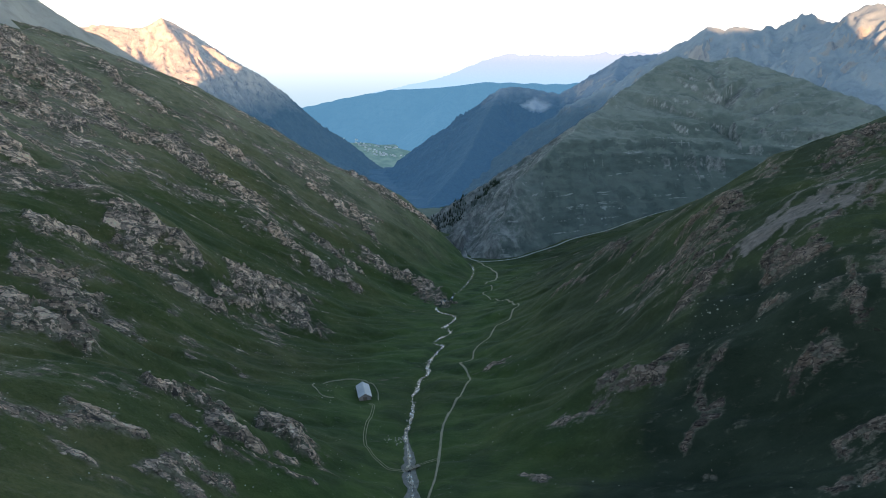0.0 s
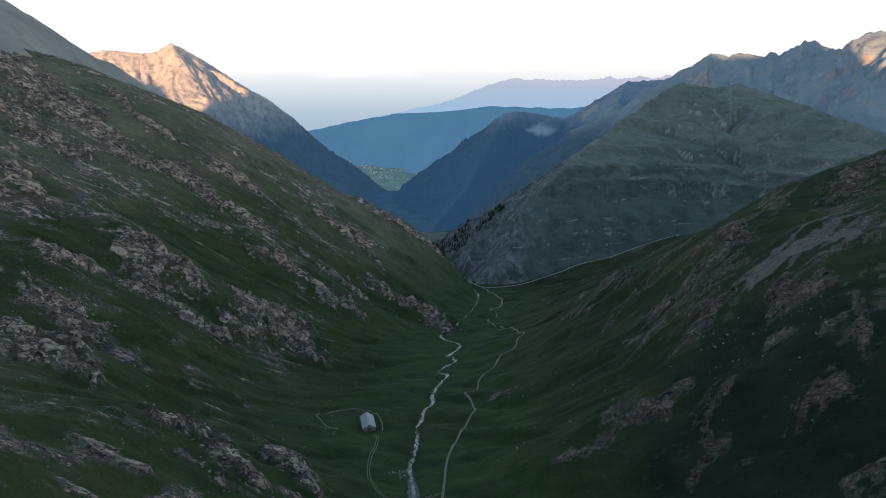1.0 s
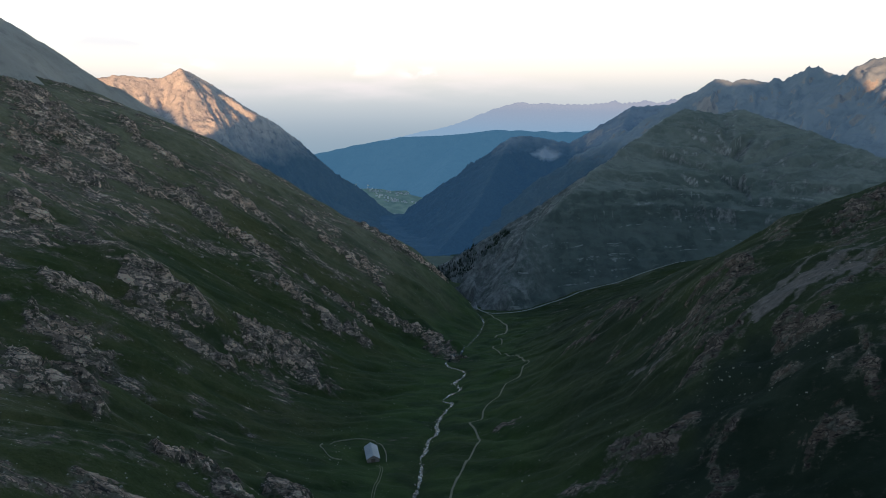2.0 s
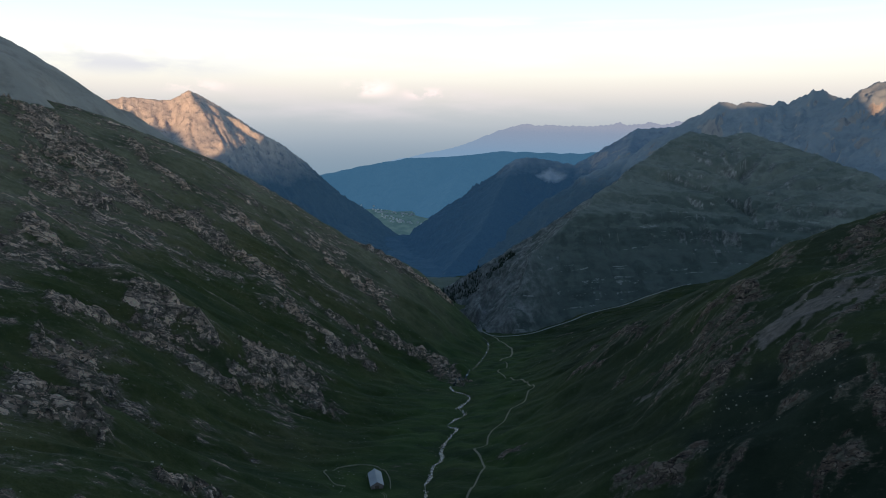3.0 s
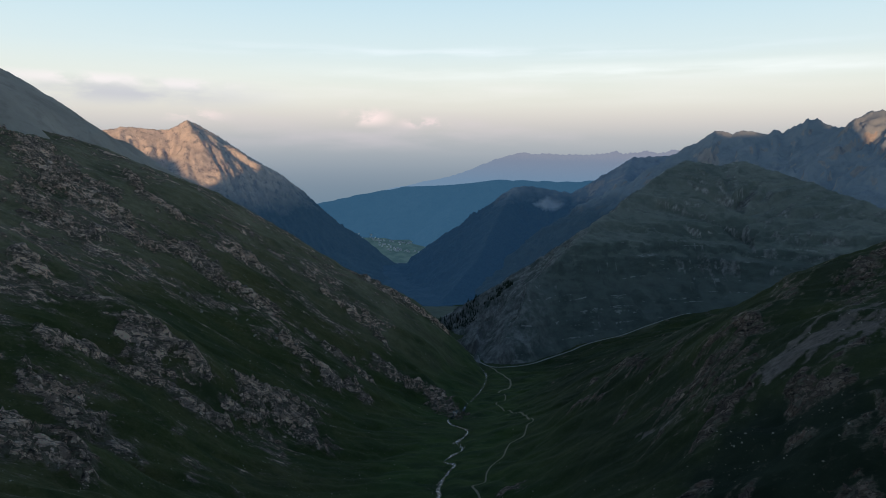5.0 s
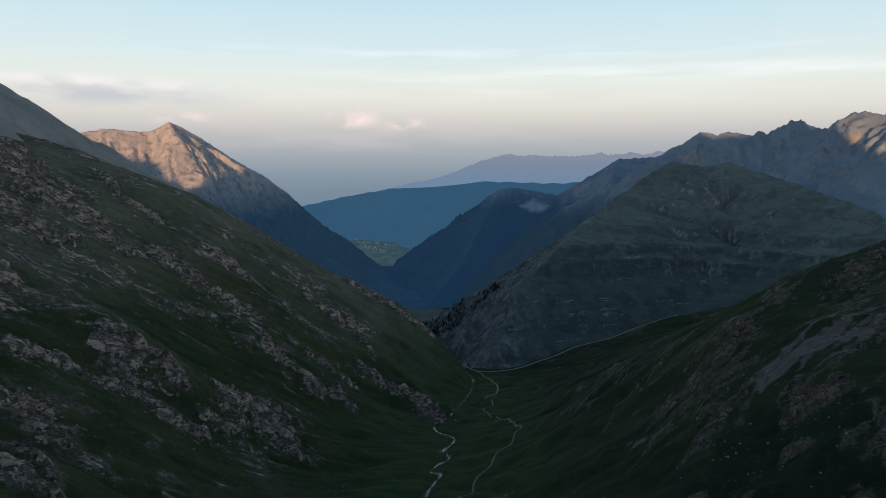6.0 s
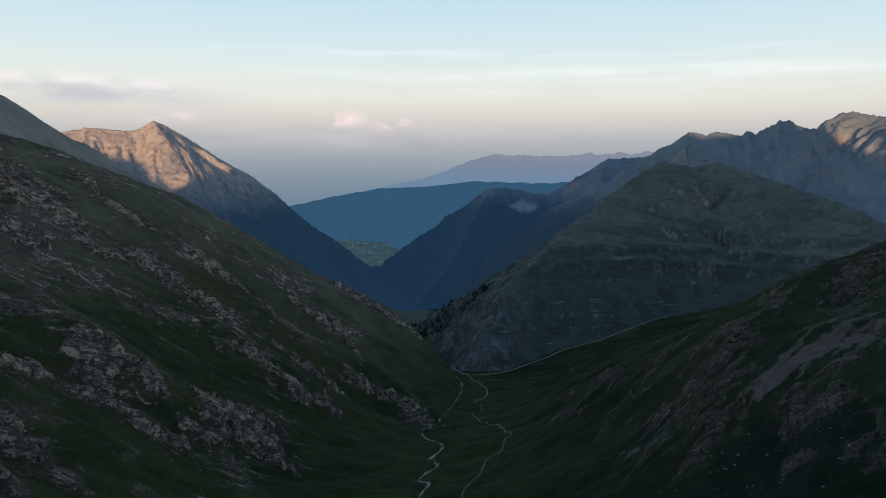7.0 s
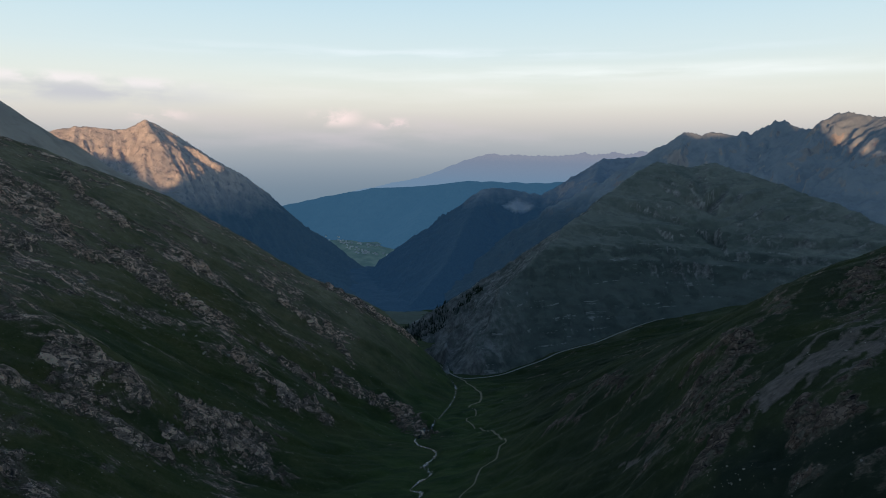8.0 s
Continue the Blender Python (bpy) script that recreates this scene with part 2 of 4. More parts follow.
def cover(x, y, spots, ragged):
    """How far inside any of the spots (1 on their middle line, 0 at the edge, less outside), with a ragged edge."""
    best = np.full(x.shape, -3.0)
    for x0, y0, x1, y1, w in spots:
        r = 3 * w + 40
        m = (x > min(x0, x1) - r) & (x < max(x0, x1) + r) & (y > min(y0, y1) - r) & (y < max(y0, y1) + r)
        if m.any():
            best[m] = np.maximum(best[m], 1 - capsule(x[m], y[m], x0, y0, x1, y1) / w)
    return np.maximum(best, -3.0) + ragged


# the valley road: x, y, z
ROAD = [(20, 1135, -86), (27, 1109, -84), (36, 1082, -82), (55, 1036, -77), (87, 1031, -75.5), (120, 1040, -73.5), (155, 1064, -70), (191, 1090, -66.5), (220, 1117, -63.5), (258, 1136, -59),
        (290, 1149, -55), (338, 1185, -49), (400, 1235, -45), (462, 1273, -41), (560, 1320, -35), (700, 1370, -25), (1000, 1420, 0)]


def beside_road(x, y):
    """Distance from the road (positive beyond it, seen from the valley), and the road's height there."""
    best, zz, side = np.full(x.shape, 1e9), np.zeros(x.shape), np.ones(x.shape)
    for (ax, ay, az), (bx, by, bz) in zip(ROAD[:-1], ROAD[1:]):
        ex, ey = bx - ax, by - ay
        t = np.clip(((x - ax) * ex + (y - ay) * ey) / (ex * ex + ey * ey), 0, 1)
        q = np.hypot(x - ax - t * ex, y - ay - t * ey)
        m = q < best - 1e-6
        best, zz = np.where(m, q, best), np.where(m, az + t * (bz - az), zz)
        side = np.where(m, np.sign(ex * (y - ay) - ey * (x - ax)), side)
    return best * side, zz


def land(x, y):
    """Height of the ground, how rocky it is, how much scree lies on it, how dry its grass is (0 to 1; below 0 the dark
    cover).
    """
    x, y = np.asarray(x, float), np.asarray(y, float)
    d = x - stream_x(y)
    bend = 10 * perlin(x / 90 + 3.3, y / 90) + 4 * perlin(x / 37, y / 37 + 8)
    away = smooth(15, 90, np.abs(d))
    left = section(LEFT_RISE_NEAR + LEFT_RISE_FAR, LEFT_AT, y + bend * away, np.maximum(-d, 0))
    right = section(RIGHT_RISE_NEAR + RIGHT_RISE_FAR, RIGHT_AT, y + bend * away, np.maximum(d, 0))
    z = floor_z(y) + np.where(d < 0, left, right)
    near = 1 - smooth(1150, 1500, y)
    for x0, y0, x1, y1, w, h in SPURS:
        r = 3 * w
        m = (x > min(x0, x1) - r) & (x < max(x0, x1) + r) & (y > min(y0, y1) - r) & (y < max(y0, y1) + r)
        if m.any():
            q = capsule(x[m] + 0.3 * w * perlin(x[m] / w, y[m] / w), y[m], x0, y0, x1, y1) / w
            z[m] += h * np.exp(-1.4 * q * q)
    # gullies and ribs down the slopes, small terraces across them, hummocks on the bottom
    z = z + away * near * (5 * fbm((y + 0.35 * np.abs(d)) / 60, x / 240, 3) + 1.2 * fbm(x / 26, y / 26, 3) - 3.4 * smooth(0.55, 0.95, ridged((y + 0.5 * np.abs(d)) / 75 + 4, x / 300, 2)))
    ribs = ridged((y + 0.45 * np.abs(d) + 8 * perlin(x / 50, y / 50)) / 34 + 2, x / 210, 3, 0.55)
    z = z + smooth(60, 170, np.abs(d)) * near * np.where(d > 0, 3.2, 1.8) * ribs
    z = z + (1 - smooth(70, 170, np.abs(d))) * near * (4.6 * np.abs(fbm(x / 60 + 1.7, y / 42, 3, 0.4)) + 0.5 * fbm(x / 14, y / 14, 2)) * smooth(3, 18, np.abs(d)) * (0.15 + 0.85 * smooth(32, 70, np.hypot(x + 75, y - 478)))
    # rock
    lean = y + np.where(d < 0, -0.25, -0.35) * x + 6 * perlin(x / 30, y / 30)
    edge = 0.95 * fbm(lean / 9, x / 36, 4, 0.65) + 0.45 * fbm(x / 12, y / 12, 4, 0.65)
    edge = np.where(d > 0, 1.5 * fbm(lean / 7 + 5, x / 40, 4, 0.65) + 0.6 * fbm(x / 9, y / 9, 3, 0.65) - 0.38, 1.3 * edge)
    crags = CRAGS_HIGH_LEFT + CRAGS_MID_LEFT + CRAGS_LOW_LEFT + CRAGS_RIGHT + CRAGS_RIGHT_SMALL
    tall = cover(x, y, [c for c in crags if c[4] >= 4.5], edge)
    inside = np.maximum(tall, cover(x, y, [c for c in crags if c[4] < 4.5], edge))
    patches = fbm(lean / 40 + 5, x / 110, 4, 0.65) + 0.6 * fbm(lean / 8, x / 20, 3, 0.65)
    patches = patches * 1.5 - np.where(d < 0, 0.92 - 0.30 * smooth(100, 190, z - floor_z(y)), 1.3) - 1.4 * (1 - smooth(70, 150, np.abs(d))) - 0.45 * (1 - smooth(60, 140, z - floor_z(y)))
    rock = smooth(-1.1, 0.75, np.maximum(inside, patches)) * near
    scree = smooth(-0.1, 0.5, cover(x, y, SCREE, 1.3 * fbm((y - 0.25 * x) / 7, (x + 0.25 * y) / 60, 4, 0.65))) * near
    crag = (0.3 * smooth(0.0, 1.0, inside + 0.3) + 0.7 * smooth(0.0, 1.0, tall + 0.3)) * near * np.where(d > 0, 0.4, 1.0)
    strata = (z + 0.35 * x + 5 * perlin(x / 40, y / 40)) / 7.0
    steps = (np.floor(strata) + smooth(0.15, 0.6, strata - np.floor(strata)) - strata) * 7.0
    z = z + crag * (1.2 + 1.5 * ridged(lean / 11, x / 38, 4, 0.55) + 0.6 * ridged(x / 12, y / 12, 3) + 0.8 * steps) + rock * 0.9 * ridged(lean / 5, x / 16, 4, 0.6) + crag * 1.3 * ridged(lean / 7 + 3, x / 32, 3, 0.6)
    # a level place for the barn
    pad = 1 - smooth(9, 24, np.hypot(x + 61, (y - 467) * 0.8))
    z = z * (1 - pad) - 10.5 * pad
    # the road's level bench
    m = (x > 0) & (x < 720) & (y > 980) & (y < 1420)
    if m.any():
        off, rz = beside_road(x[m], y[m])
        level = (1 - smooth(4, 24, np.abs(off))) * smooth(15, 45, x[m])
        z[m] = z[m] * (1 - level) + (rz - 0.4) * level
    # the brook's bed
    b = np.abs(x - brook_x(y))
    z = z - 1.5 * (1 - smooth(2.0, 8.0, b)) * smooth(60, 120, y) * near
    dry = smooth(-0.1, 0.9, 0.6 * away + 0.9 * fbm(x / 100 + 2, y / 70, 4) + np.where(d < 0, -0.06, -0.38) - 0.4 + smooth(820, 960, y) * 0.9 * (d < 0) + 0.75 * smooth(90, 200, z - floor_z(y)) * (d < 0) + 0.45 * (d < -40) * (1 - smooth(330, 450, y)))
    # dark heath in the steep bowl on the right, deepened to paint its shade
    dark_cover = smooth(-0.2, 0.5, 1.0 - capsule(x, y, 190, 320, 120, 230) / 90 + 0.35 * fbm(x / 50, y / 50, 4)) * (d > 0)
    # a thinner cover darkens the rest of the right slope
    dark_cover = np.maximum(dark_cover, (0.40 + 0.25 * fbm(x / 60 + 9, y / 60, 3)) * smooth(45, 150, d) * (1 - smooth(950, 1150, y)))
    return z, rock, scree, np.where(dark_cover > 0.02, -dark_cover, dry)


def spaced(lo, hi, step, far_lo, far_hi, grow=1.13):
    mid = list(np.arange(lo, hi + step / 2, step))
    a, s = [lo], step
    while a[-1] > far_lo:
        s = min(s * grow, 160)
        a.append(a[-1] - s)
    b, s = [mid[-1]], step
    while b[-1] < far_hi:
        s = min(s * grow, 160)
        b.append(b[-1] + s)
    return np.array(a[:0:-1] + mid + b[1:])


def sheet(name, X, Y, Z, material, attrs=()):
    """A grid of vertices as one mesh, shaded smooth."""
    ny, nx = X.shape
    me = bpy.data.meshes.new(name)
    co = np.stack([X, Y, Z], -1).reshape(-1, 3).astype(np.float32)
    i = np.arange(nx * ny).reshape(ny, nx)
    quads = np.stack([i[:-1, :-1], i[:-1, 1:], i[1:, 1:], i[1:, :-1]], -1).reshape(-1, 4)
    n = len(quads)
    me.vertices.add(len(co))
    me.vertices.foreach_set("co", co.ravel())
    me.loops.add(n * 4)
    me.loops.foreach_set("vertex_index", quads.ravel().astype(np.int32))
    me.polygons.add(n)
    me.polygons.foreach_set("loop_start", np.arange(0, n * 4, 4, dtype=np.int32))
    me.polygons.foreach_set("use_smooth", np.ones(n, dtype=bool))
    for key, val in attrs:
        me.attributes.new(key, "FLOAT", "POINT").data.foreach_set("value", np.asarray(val, np.float32).ravel())
    me.update(calc_edges=True)
    me.materials.append(material)
    return new(name, me)


# ---- materials ----
class Mat:
    """A small kit for node materials."""

    def __init__(self, name, rough=0.95, spec=0.15):
        self.m = bpy.data.materials.new(name)
        self.m.use_nodes = True
        self.nt = self.m.node_tree
        self.b = self.nt.nodes["Principled BSDF"]
        self.b.inputs["Roughness"].default_value = rough
        self.b.inputs["Specular IOR Level"].default_value = spec
        self.geo = self.nt.nodes.new("ShaderNodeNewGeometry")

    def put(self, socket, v):
        if isinstance(v, bpy.types.NodeSocket):
            self.nt.links.new(v, socket)
        else:
            socket.default_value = v

    def noise(self, scale, detail=4, rough=0.55, stretch=(1, 1, 1), turn=(0, 0, 0), distort=0.0):
        mp = self.nt.nodes.new("ShaderNodeMapping")
        mp.inputs["Scale"].default_value, mp.inputs["Rotation"].default_value = stretch, turn
        self.put(mp.inputs[0], self.geo.outputs["Position"])
        t = self.nt.nodes.new("ShaderNodeTexNoise")
        t.inputs["Scale"].default_value, t.inputs["Detail"].default_value = scale, detail
        t.inputs["Roughness"].default_value, t.inputs["Distortion"].default_value = rough, distort
        self.put(t.inputs["Vector"], mp.outputs[0])
        return t.outputs[0]

    def cells(self, scale, feature="F1", stretch=(1, 1, 1)):
        mp = self.nt.nodes.new("ShaderNodeMapping")
        mp.inputs["Scale"].default_value = stretch
        self.put(mp.inputs[0], self.geo.outputs["Position"])
        t = self.nt.nodes.new("ShaderNodeTexVoronoi")
        t.feature = feature
        t.inputs["Scale"].default_value = scale
        self.put(t.inputs["Vector"], mp.outputs[0])
        return t.outputs["Distance"]

    def span(self, v, a, b, lo=0.0, hi=1.0):
        r = self.nt.nodes.new("ShaderNodeMapRange")
        for key, val in (("Value", v), ("From Min", a), ("From Max", b), ("To Min", lo), ("To Max", hi)):
            self.put(r.inputs[key], val)
        return r.outputs[0]

    def math(self, op, a, b=0.0):
        n = self.nt.nodes.new("ShaderNodeMath")
        n.operation = op
        self.put(n.inputs[0], a), self.put(n.inputs[1], b)
        return n.outputs[0]

    def mix(self, f, a, b):
        n = self.nt.nodes.new("ShaderNodeMix")
        n.data_type = "RGBA"
        self.put(n.inputs["Factor"], f)
        for key, v in (("A", a), ("B", b)):
            self.put(n.inputs[key], v if isinstance(v, bpy.types.NodeSocket) else (*v, 1))
        return n.outputs["Result"]

    def attr(self, name):
        n = self.nt.nodes.new("ShaderNodeAttribute")
        n.attribute_name = name
        return n.outputs["Fac"]

    def axis(self, what, k):
        n = self.nt.nodes.new("ShaderNodeSeparateXYZ")
        self.put(n.inputs[0], self.geo.outputs[what])
        return n.outputs[k]

    def random(self):
        return self.nt.nodes.new("ShaderNodeObjectInfo").outputs["Random"]

    def island(self):
        return self.geo.outputs["Random Per Island"]

    def bump(self, height, distance, strength=1.0):
        n = self.nt.nodes.new("ShaderNodeBump")
        n.inputs["Strength"].default_value, n.inputs["Distance"].default_value = strength, distance
        self.put(n.inputs["Height"], height)
        self.put(self.b.inputs["Normal"], n.outputs[0])

    def done(self, color, rough=None, haze_glow=None):
        self.put(self.b.inputs["Base Color"], color if isinstance(color, bpy.types.NodeSocket) else (*color, 1))
        if rough is not None:
            self.put(self.b.inputs["Roughness"], rough)
        # emission stands for haze in front of far slopes; nothing here is a lamp
        if haze_glow:
            self.b.inputs["Emission Color"].default_value, self.b.inputs["Emission Strength"].default_value = (*haze_glow, 1), 1.0
        return self.m


def plain(name, color, rough=0.9, scale=1.0, spread=0.25, haze_glow=None, metal=0.0):
    """One colour with grain and stains at two scales."""
    k = Mat(name, rough)
    f = k.math("ADD", k.noise(0.9 * scale, 5), k.noise(0.11 * scale, 3))
    dark, light = [c * (1 - spread) for c in color], [c * (1 + spread) for c in color]
    k.b.inputs["Metallic"].default_value = metal
    return k.done(k.mix(k.span(f, 0.7, 1.3), dark, light), haze_glow=haze_glow)


def rock_color(k, scale=1.0, pale=1.0):
    """Weathered pinkish-grey rock, bedded down the slope: slabs, pale faces, dark cracks along the beds."""
    def c(*rgb):
        return [v * pale for v in rgb]
    tone = k.noise(0.10 * scale, 9, 0.60, stretch=(0.38, 1.5, 1.0), turn=(0, 0, 0.28), distort=0.6)
    warm = k.mix(k.span(k.noise(0.02 * scale, 4), 0.4, 0.6), c(0.28, 0.207, 0.168), c(0.43, 0.292, 0.21))
    base = k.mix(k.span(tone, 0.35, 0.45), c(0.055, 0.047, 0.043), warm)
    base = k.mix(k.span(tone, 0.52, 0.56), base, c(0.67, 0.49, 0.375))
    base = k.mix(k.span(k.noise(0.45 * scale, 6, 0.7, stretch=(0.5, 1.3, 1)), 0.55, 0.62, 0.0, 0.85), base, c(0.77, 0.60, 0.465))
    bed = k.math("ABSOLUTE", k.math("SUBTRACT", k.noise(0.11 * scale, 7, 0.52, stretch=(0.22, 1.7, 1.3), turn=(0, 0, 0.3), distort=0.4), 0.5))
    return k.mix(k.span(bed, 0.004, 0.028, 0.9, 0.0), base, c(0.030, 0.027, 0.026))


def ground_material():
    k = Mat("alpine_ground")
    n1, n2, n3 = k.noise(0.012, 5, 0.6), k.noise(0.06, 5, 0.6, stretch=(0.45, 1.2, 0.6), turn=(0, 0, 0.3)), k.noise(0.7, 4, 0.6)
    green = k.mix(k.span(n1, 0.35, 0.65), (0.041, 0.055, 0.019), (0.062, 0.077, 0.023))
    green = k.mix(k.span(n2, 0.45, 0.7), green, (0.076, 0.083, 0.029))
    blades = k.span(k.noise(0.16, 7, 0.7, stretch=(0.5, 1.3, 0.8), turn=(0, 0, 0.3)), 0.38, 0.62)
    straw = k.mix(k.math("MAXIMUM", k.span(k.axis("Position", 2), 105.0, 190.0), k.span(k.axis("Position", 1), 820.0, 960.0)), k.mix(blades, (0.078, 0.074, 0.030), (0.135, 0.116, 0.052)), k.mix(blades, (0.20, 0.178, 0.112), (0.33, 0.278, 0.190)))
    grass = k.mix(k.math("MULTIPLY", k.math("MAXIMUM", k.attr("dry"), 0.0), k.span(n1, 0.3, 0.7, 0.3, 0.85)), green, straw)
    tuft = k.noise(0.3, 8, 0.72)
    grass = k.mix(k.span(tuft, 0.50, 0.62, 0.0, 0.30), grass, (0.018, 0.029, 0.014))
    grass = k.mix(k.span(tuft, 0.46, 0.34, 0.0, 0.28), grass, (0.125, 0.117, 0.07))
    # shrubs and wet hollows in bands down the slopes
    band = k.noise(0.028, 6, 0.6, stretch=(0.4, 1.3, 0.6), turn=(0, 0, 0.35), distort=0.4)
    grass = k.mix(k.span(band, 0.52, 0.64, 0.0, 0.55), grass, (0.028, 0.046, 0.022))
    earth = k.span(k.noise(0.05, 6, 0.65, stretch=(0.5, 1.3, 1)), 0.60, 0.72)
    grass = k.mix(k.math("MULTIPLY", earth, 0.4), grass, (0.150, 0.128, 0.105))
    # same rock, darker on the right slope: that side's shade is in the colour
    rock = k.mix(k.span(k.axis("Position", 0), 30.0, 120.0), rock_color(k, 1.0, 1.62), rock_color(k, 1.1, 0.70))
    steep = k.span(k.axis("Normal", 2), 0.48, 0.64, 0.35, 0.0)
    breakup = k.math("MULTIPLY_ADD", k.noise(0.20, 8, 0.70, stretch=(0.45, 1.4, 1), turn=(0, 0, 0.28)), 5.0)
    breakup.node.inputs[2].default_value = -2.5
    breakup = k.math("MULTIPLY", breakup, k.span(k.attr("rock"), 0.0, 0.4, 0.40, 1.0))
    cover_rock = k.span(k.math("ADD", k.math("ADD", k.math("MULTIPLY", k.attr("rock"), 0.84), steep), breakup), 0.64, 0.80)
    lush = k.mix(k.span(n2, 0.35, 0.65), (0.040, 0.069, 0.020), (0.072, 0.106, 0.029))
    lush = k.mix(k.span(k.noise(0.035, 5, 0.62, stretch=(0.8, 1.1, 1)), 0.50, 0.62, 0.0, 0.6), lush, (0.018, 0.034, 0.016))
    grass = k.mix(k.math("MULTIPLY", k.attr("lush"), k.span(n1, 0.35, 0.6, 0.4, 1.0)), grass, lush)
    # right slope's dark cover: heath green with the bowl's shade mixed in
    dark_cover = k.mix(k.span(n2, 0.35, 0.65), (0.016, 0.023, 0.015), (0.032, 0.042, 0.028))
    grass = k.mix(k.span(k.attr("dry"), 0.0, -0.8, 0.0, 0.9), grass, dark_cover)
    debris = k.mix(k.span(k.noise(0.5, 6, 0.7), 0.4, 0.6), (0.115, 0.094, 0.070), (0.235, 0.19, 0.145))
    grass = k.mix(k.span(k.math("ADD", k.attr("rock"), k.math("MULTIPLY", breakup, 0.7)), 0.10, 0.55, 0.0, 0.75), grass, debris)
    col = k.mix(cover_rock, grass, rock)
    gravel = k.mix(k.span(k.noise(0.5, 5, 0.7, stretch=(0.35, 1.6, 0.35), turn=(0, 0, 0.25)), 0.35, 0.65), (0.135, 0.112, 0.098), (0.245, 0.196, 0.168))
    col = k.mix(k.span(k.math("ADD", k.math("MULTIPLY", k.attr("scree"), 0.85), k.math("MULTIPLY", breakup, 0.8)), 0.25, 0.95), col, gravel)
    specks = k.math("MULTIPLY", k.span(k.cells(0.25), 0.07, 0.11, 0.9, 0.0), k.math("MULTIPLY", k.span(k.noise(0.03, 3), 0.50, 0.60), k.span(k.attr("dry"), -0.1, 0.2, 0.1, 1.0)))
    col = k.mix(specks, col, (0.48, 0.45, 0.40))
    h = k.math("ADD", k.math("MULTIPLY", k.noise(0.35, 8, 0.7, stretch=(0.6, 1.2, 1), distort=0.3), k.span(cover_rock, 0, 1, 0.32, 3.2)), k.math("MULTIPLY", n3, 0.25))
    k.bump(h, 2.3)
    return k.done(col)


def slope_material(name, grass_dark, grass_light, rock_at, scale=1.0, bands=0.0, wood=None, haze_glow=None, pale_rock=False, dark_cover=None, relief=8.0, tone=1.0, trees=(60.0, 150.0), west=None, fan=None, haze_foot=None):
    """A mountainside: grass or wood on the gentle parts, rock where steep, rock bands along the strata."""
    k = Mat(name)
    n1, n2 = k.noise(0.006 * scale, 5, 0.6), k.noise(0.03 * scale, 6, 0.65)
    col = k.mix(k.span(n1, 0.35, 0.65), grass_dark, grass_light)
    col = k.mix(k.span(n2, 0.5, 0.75, 0, 0.6), col, [c * 0.5 for c in grass_dark])
    if pale_rock:
        rock = k.mix(k.span(n2, 0.3, 0.7), [tone * c for c in (0.40, 0.31, 0.225)], [tone * c for c in (0.61, 0.475, 0.35)])
        rock = k.mix(k.span(k.noise(0.05 * scale, 7, 0.7, stretch=(1, 1, 0.35)), 0.52, 0.7), rock, [tone * c for c in (0.13, 0.115, 0.105)])
    elif west:
        rock = k.mix(k.span(k.noise(0.07, 7, 0.7, stretch=(1, 1, 0.4)), 0.38, 0.62), (0.15, 0.145, 0.14), (0.46, 0.435, 0.40))
    else:
        rock = rock_color(k, 0.8 * scale, 0.62)
    v = k.math("MULTIPLY_ADD", n2, 0.30)
    v.node.inputs[2].default_value = -0.15
    slope = k.math("ADD", k.axis("Normal", 2), v)
    f = k.span(slope, rock_at - 0.04, rock_at + 0.05, 1.0, 0.0)
    # darker where steep and low down, lighter on the flat benches
    if dark_cover:
        height = k.math("ADD", k.axis("Position", 2), k.math("MULTIPLY", n1, 60.0))
        steep_part = k.math("MULTIPLY", k.span(slope, 0.74, 0.93, 1.0, 0.0), k.span(height, 85.0, 150.0, 1.0, 0.35))
        mottle = k.span(k.noise(0.045, 7, 0.66, stretch=(0.7, 0.7, 2.0)), 0.36, 0.64)
        dark_cover = k.mix(mottle, [0.78 * c for c in dark_cover], [1.15 * c for c in dark_cover])
        runs = k.span(k.noise(0.018, 6, 0.62, stretch=(1.5, 1.5, 0.3), distort=0.5), 0.46, 0.64, 0.0, 0.6)
        col = k.mix(runs, col, dark_cover)
        col = k.mix(k.math("MAXIMUM", steep_part, k.span(height, 60.0, 95.0, 0.75, 0.0)), col, dark_cover)
    if bands:
        strata = k.noise(0.09, 4, 0.6, stretch=(0.05, 0.05, 1.8), distort=0.2)
        ledge = k.math("MULTIPLY", k.span(strata, 0.595, 0.615), k.span(k.noise(0.05, 7, 0.72), 0.52, 0.57))
        lower = k.span(k.math("ADD", k.axis("Position", 2), k.math("MULTIPLY", n1, 60.0)), 85.0, 130.0, 1.0, 0.25)
        col = k.mix(k.math("MULTIPLY", k.math("MULTIPLY", ledge, lower), bands), col, (0.40, 0.385, 0.355))
    if west:
        # bare ribs on the nose over the gorge
        bare = k.math("MULTIPLY", k.span(k.math("ADD", k.axis("Position", 0), k.math("MULTIPLY", n1, 160.0)), west[0] + 80, west[1] + 80, 0.85, 0.0), k.span(k.noise(0.035, 7, 0.7, stretch=(1.3, 1.3, 0.3)), 0.42, 0.56))
        f = k.math("MAXIMUM", f, bare)
        crest = k.math("MULTIPLY", k.span(k.axis("Normal", 0), -0.25, -0.50), k.span(k.noise(0.05, 7, 0.7), 0.42, 0.55, 0.0, 0.8))
        f = k.math("MAXIMUM", f, crest)
    col = k.mix(f, col, rock)
    if wood:
        tree = k.span(k.noise(0.14, 4, 0.7), 0.42, 0.58)
        dark = k.mix(tree, [c * 0.7 for c in wood], wood)
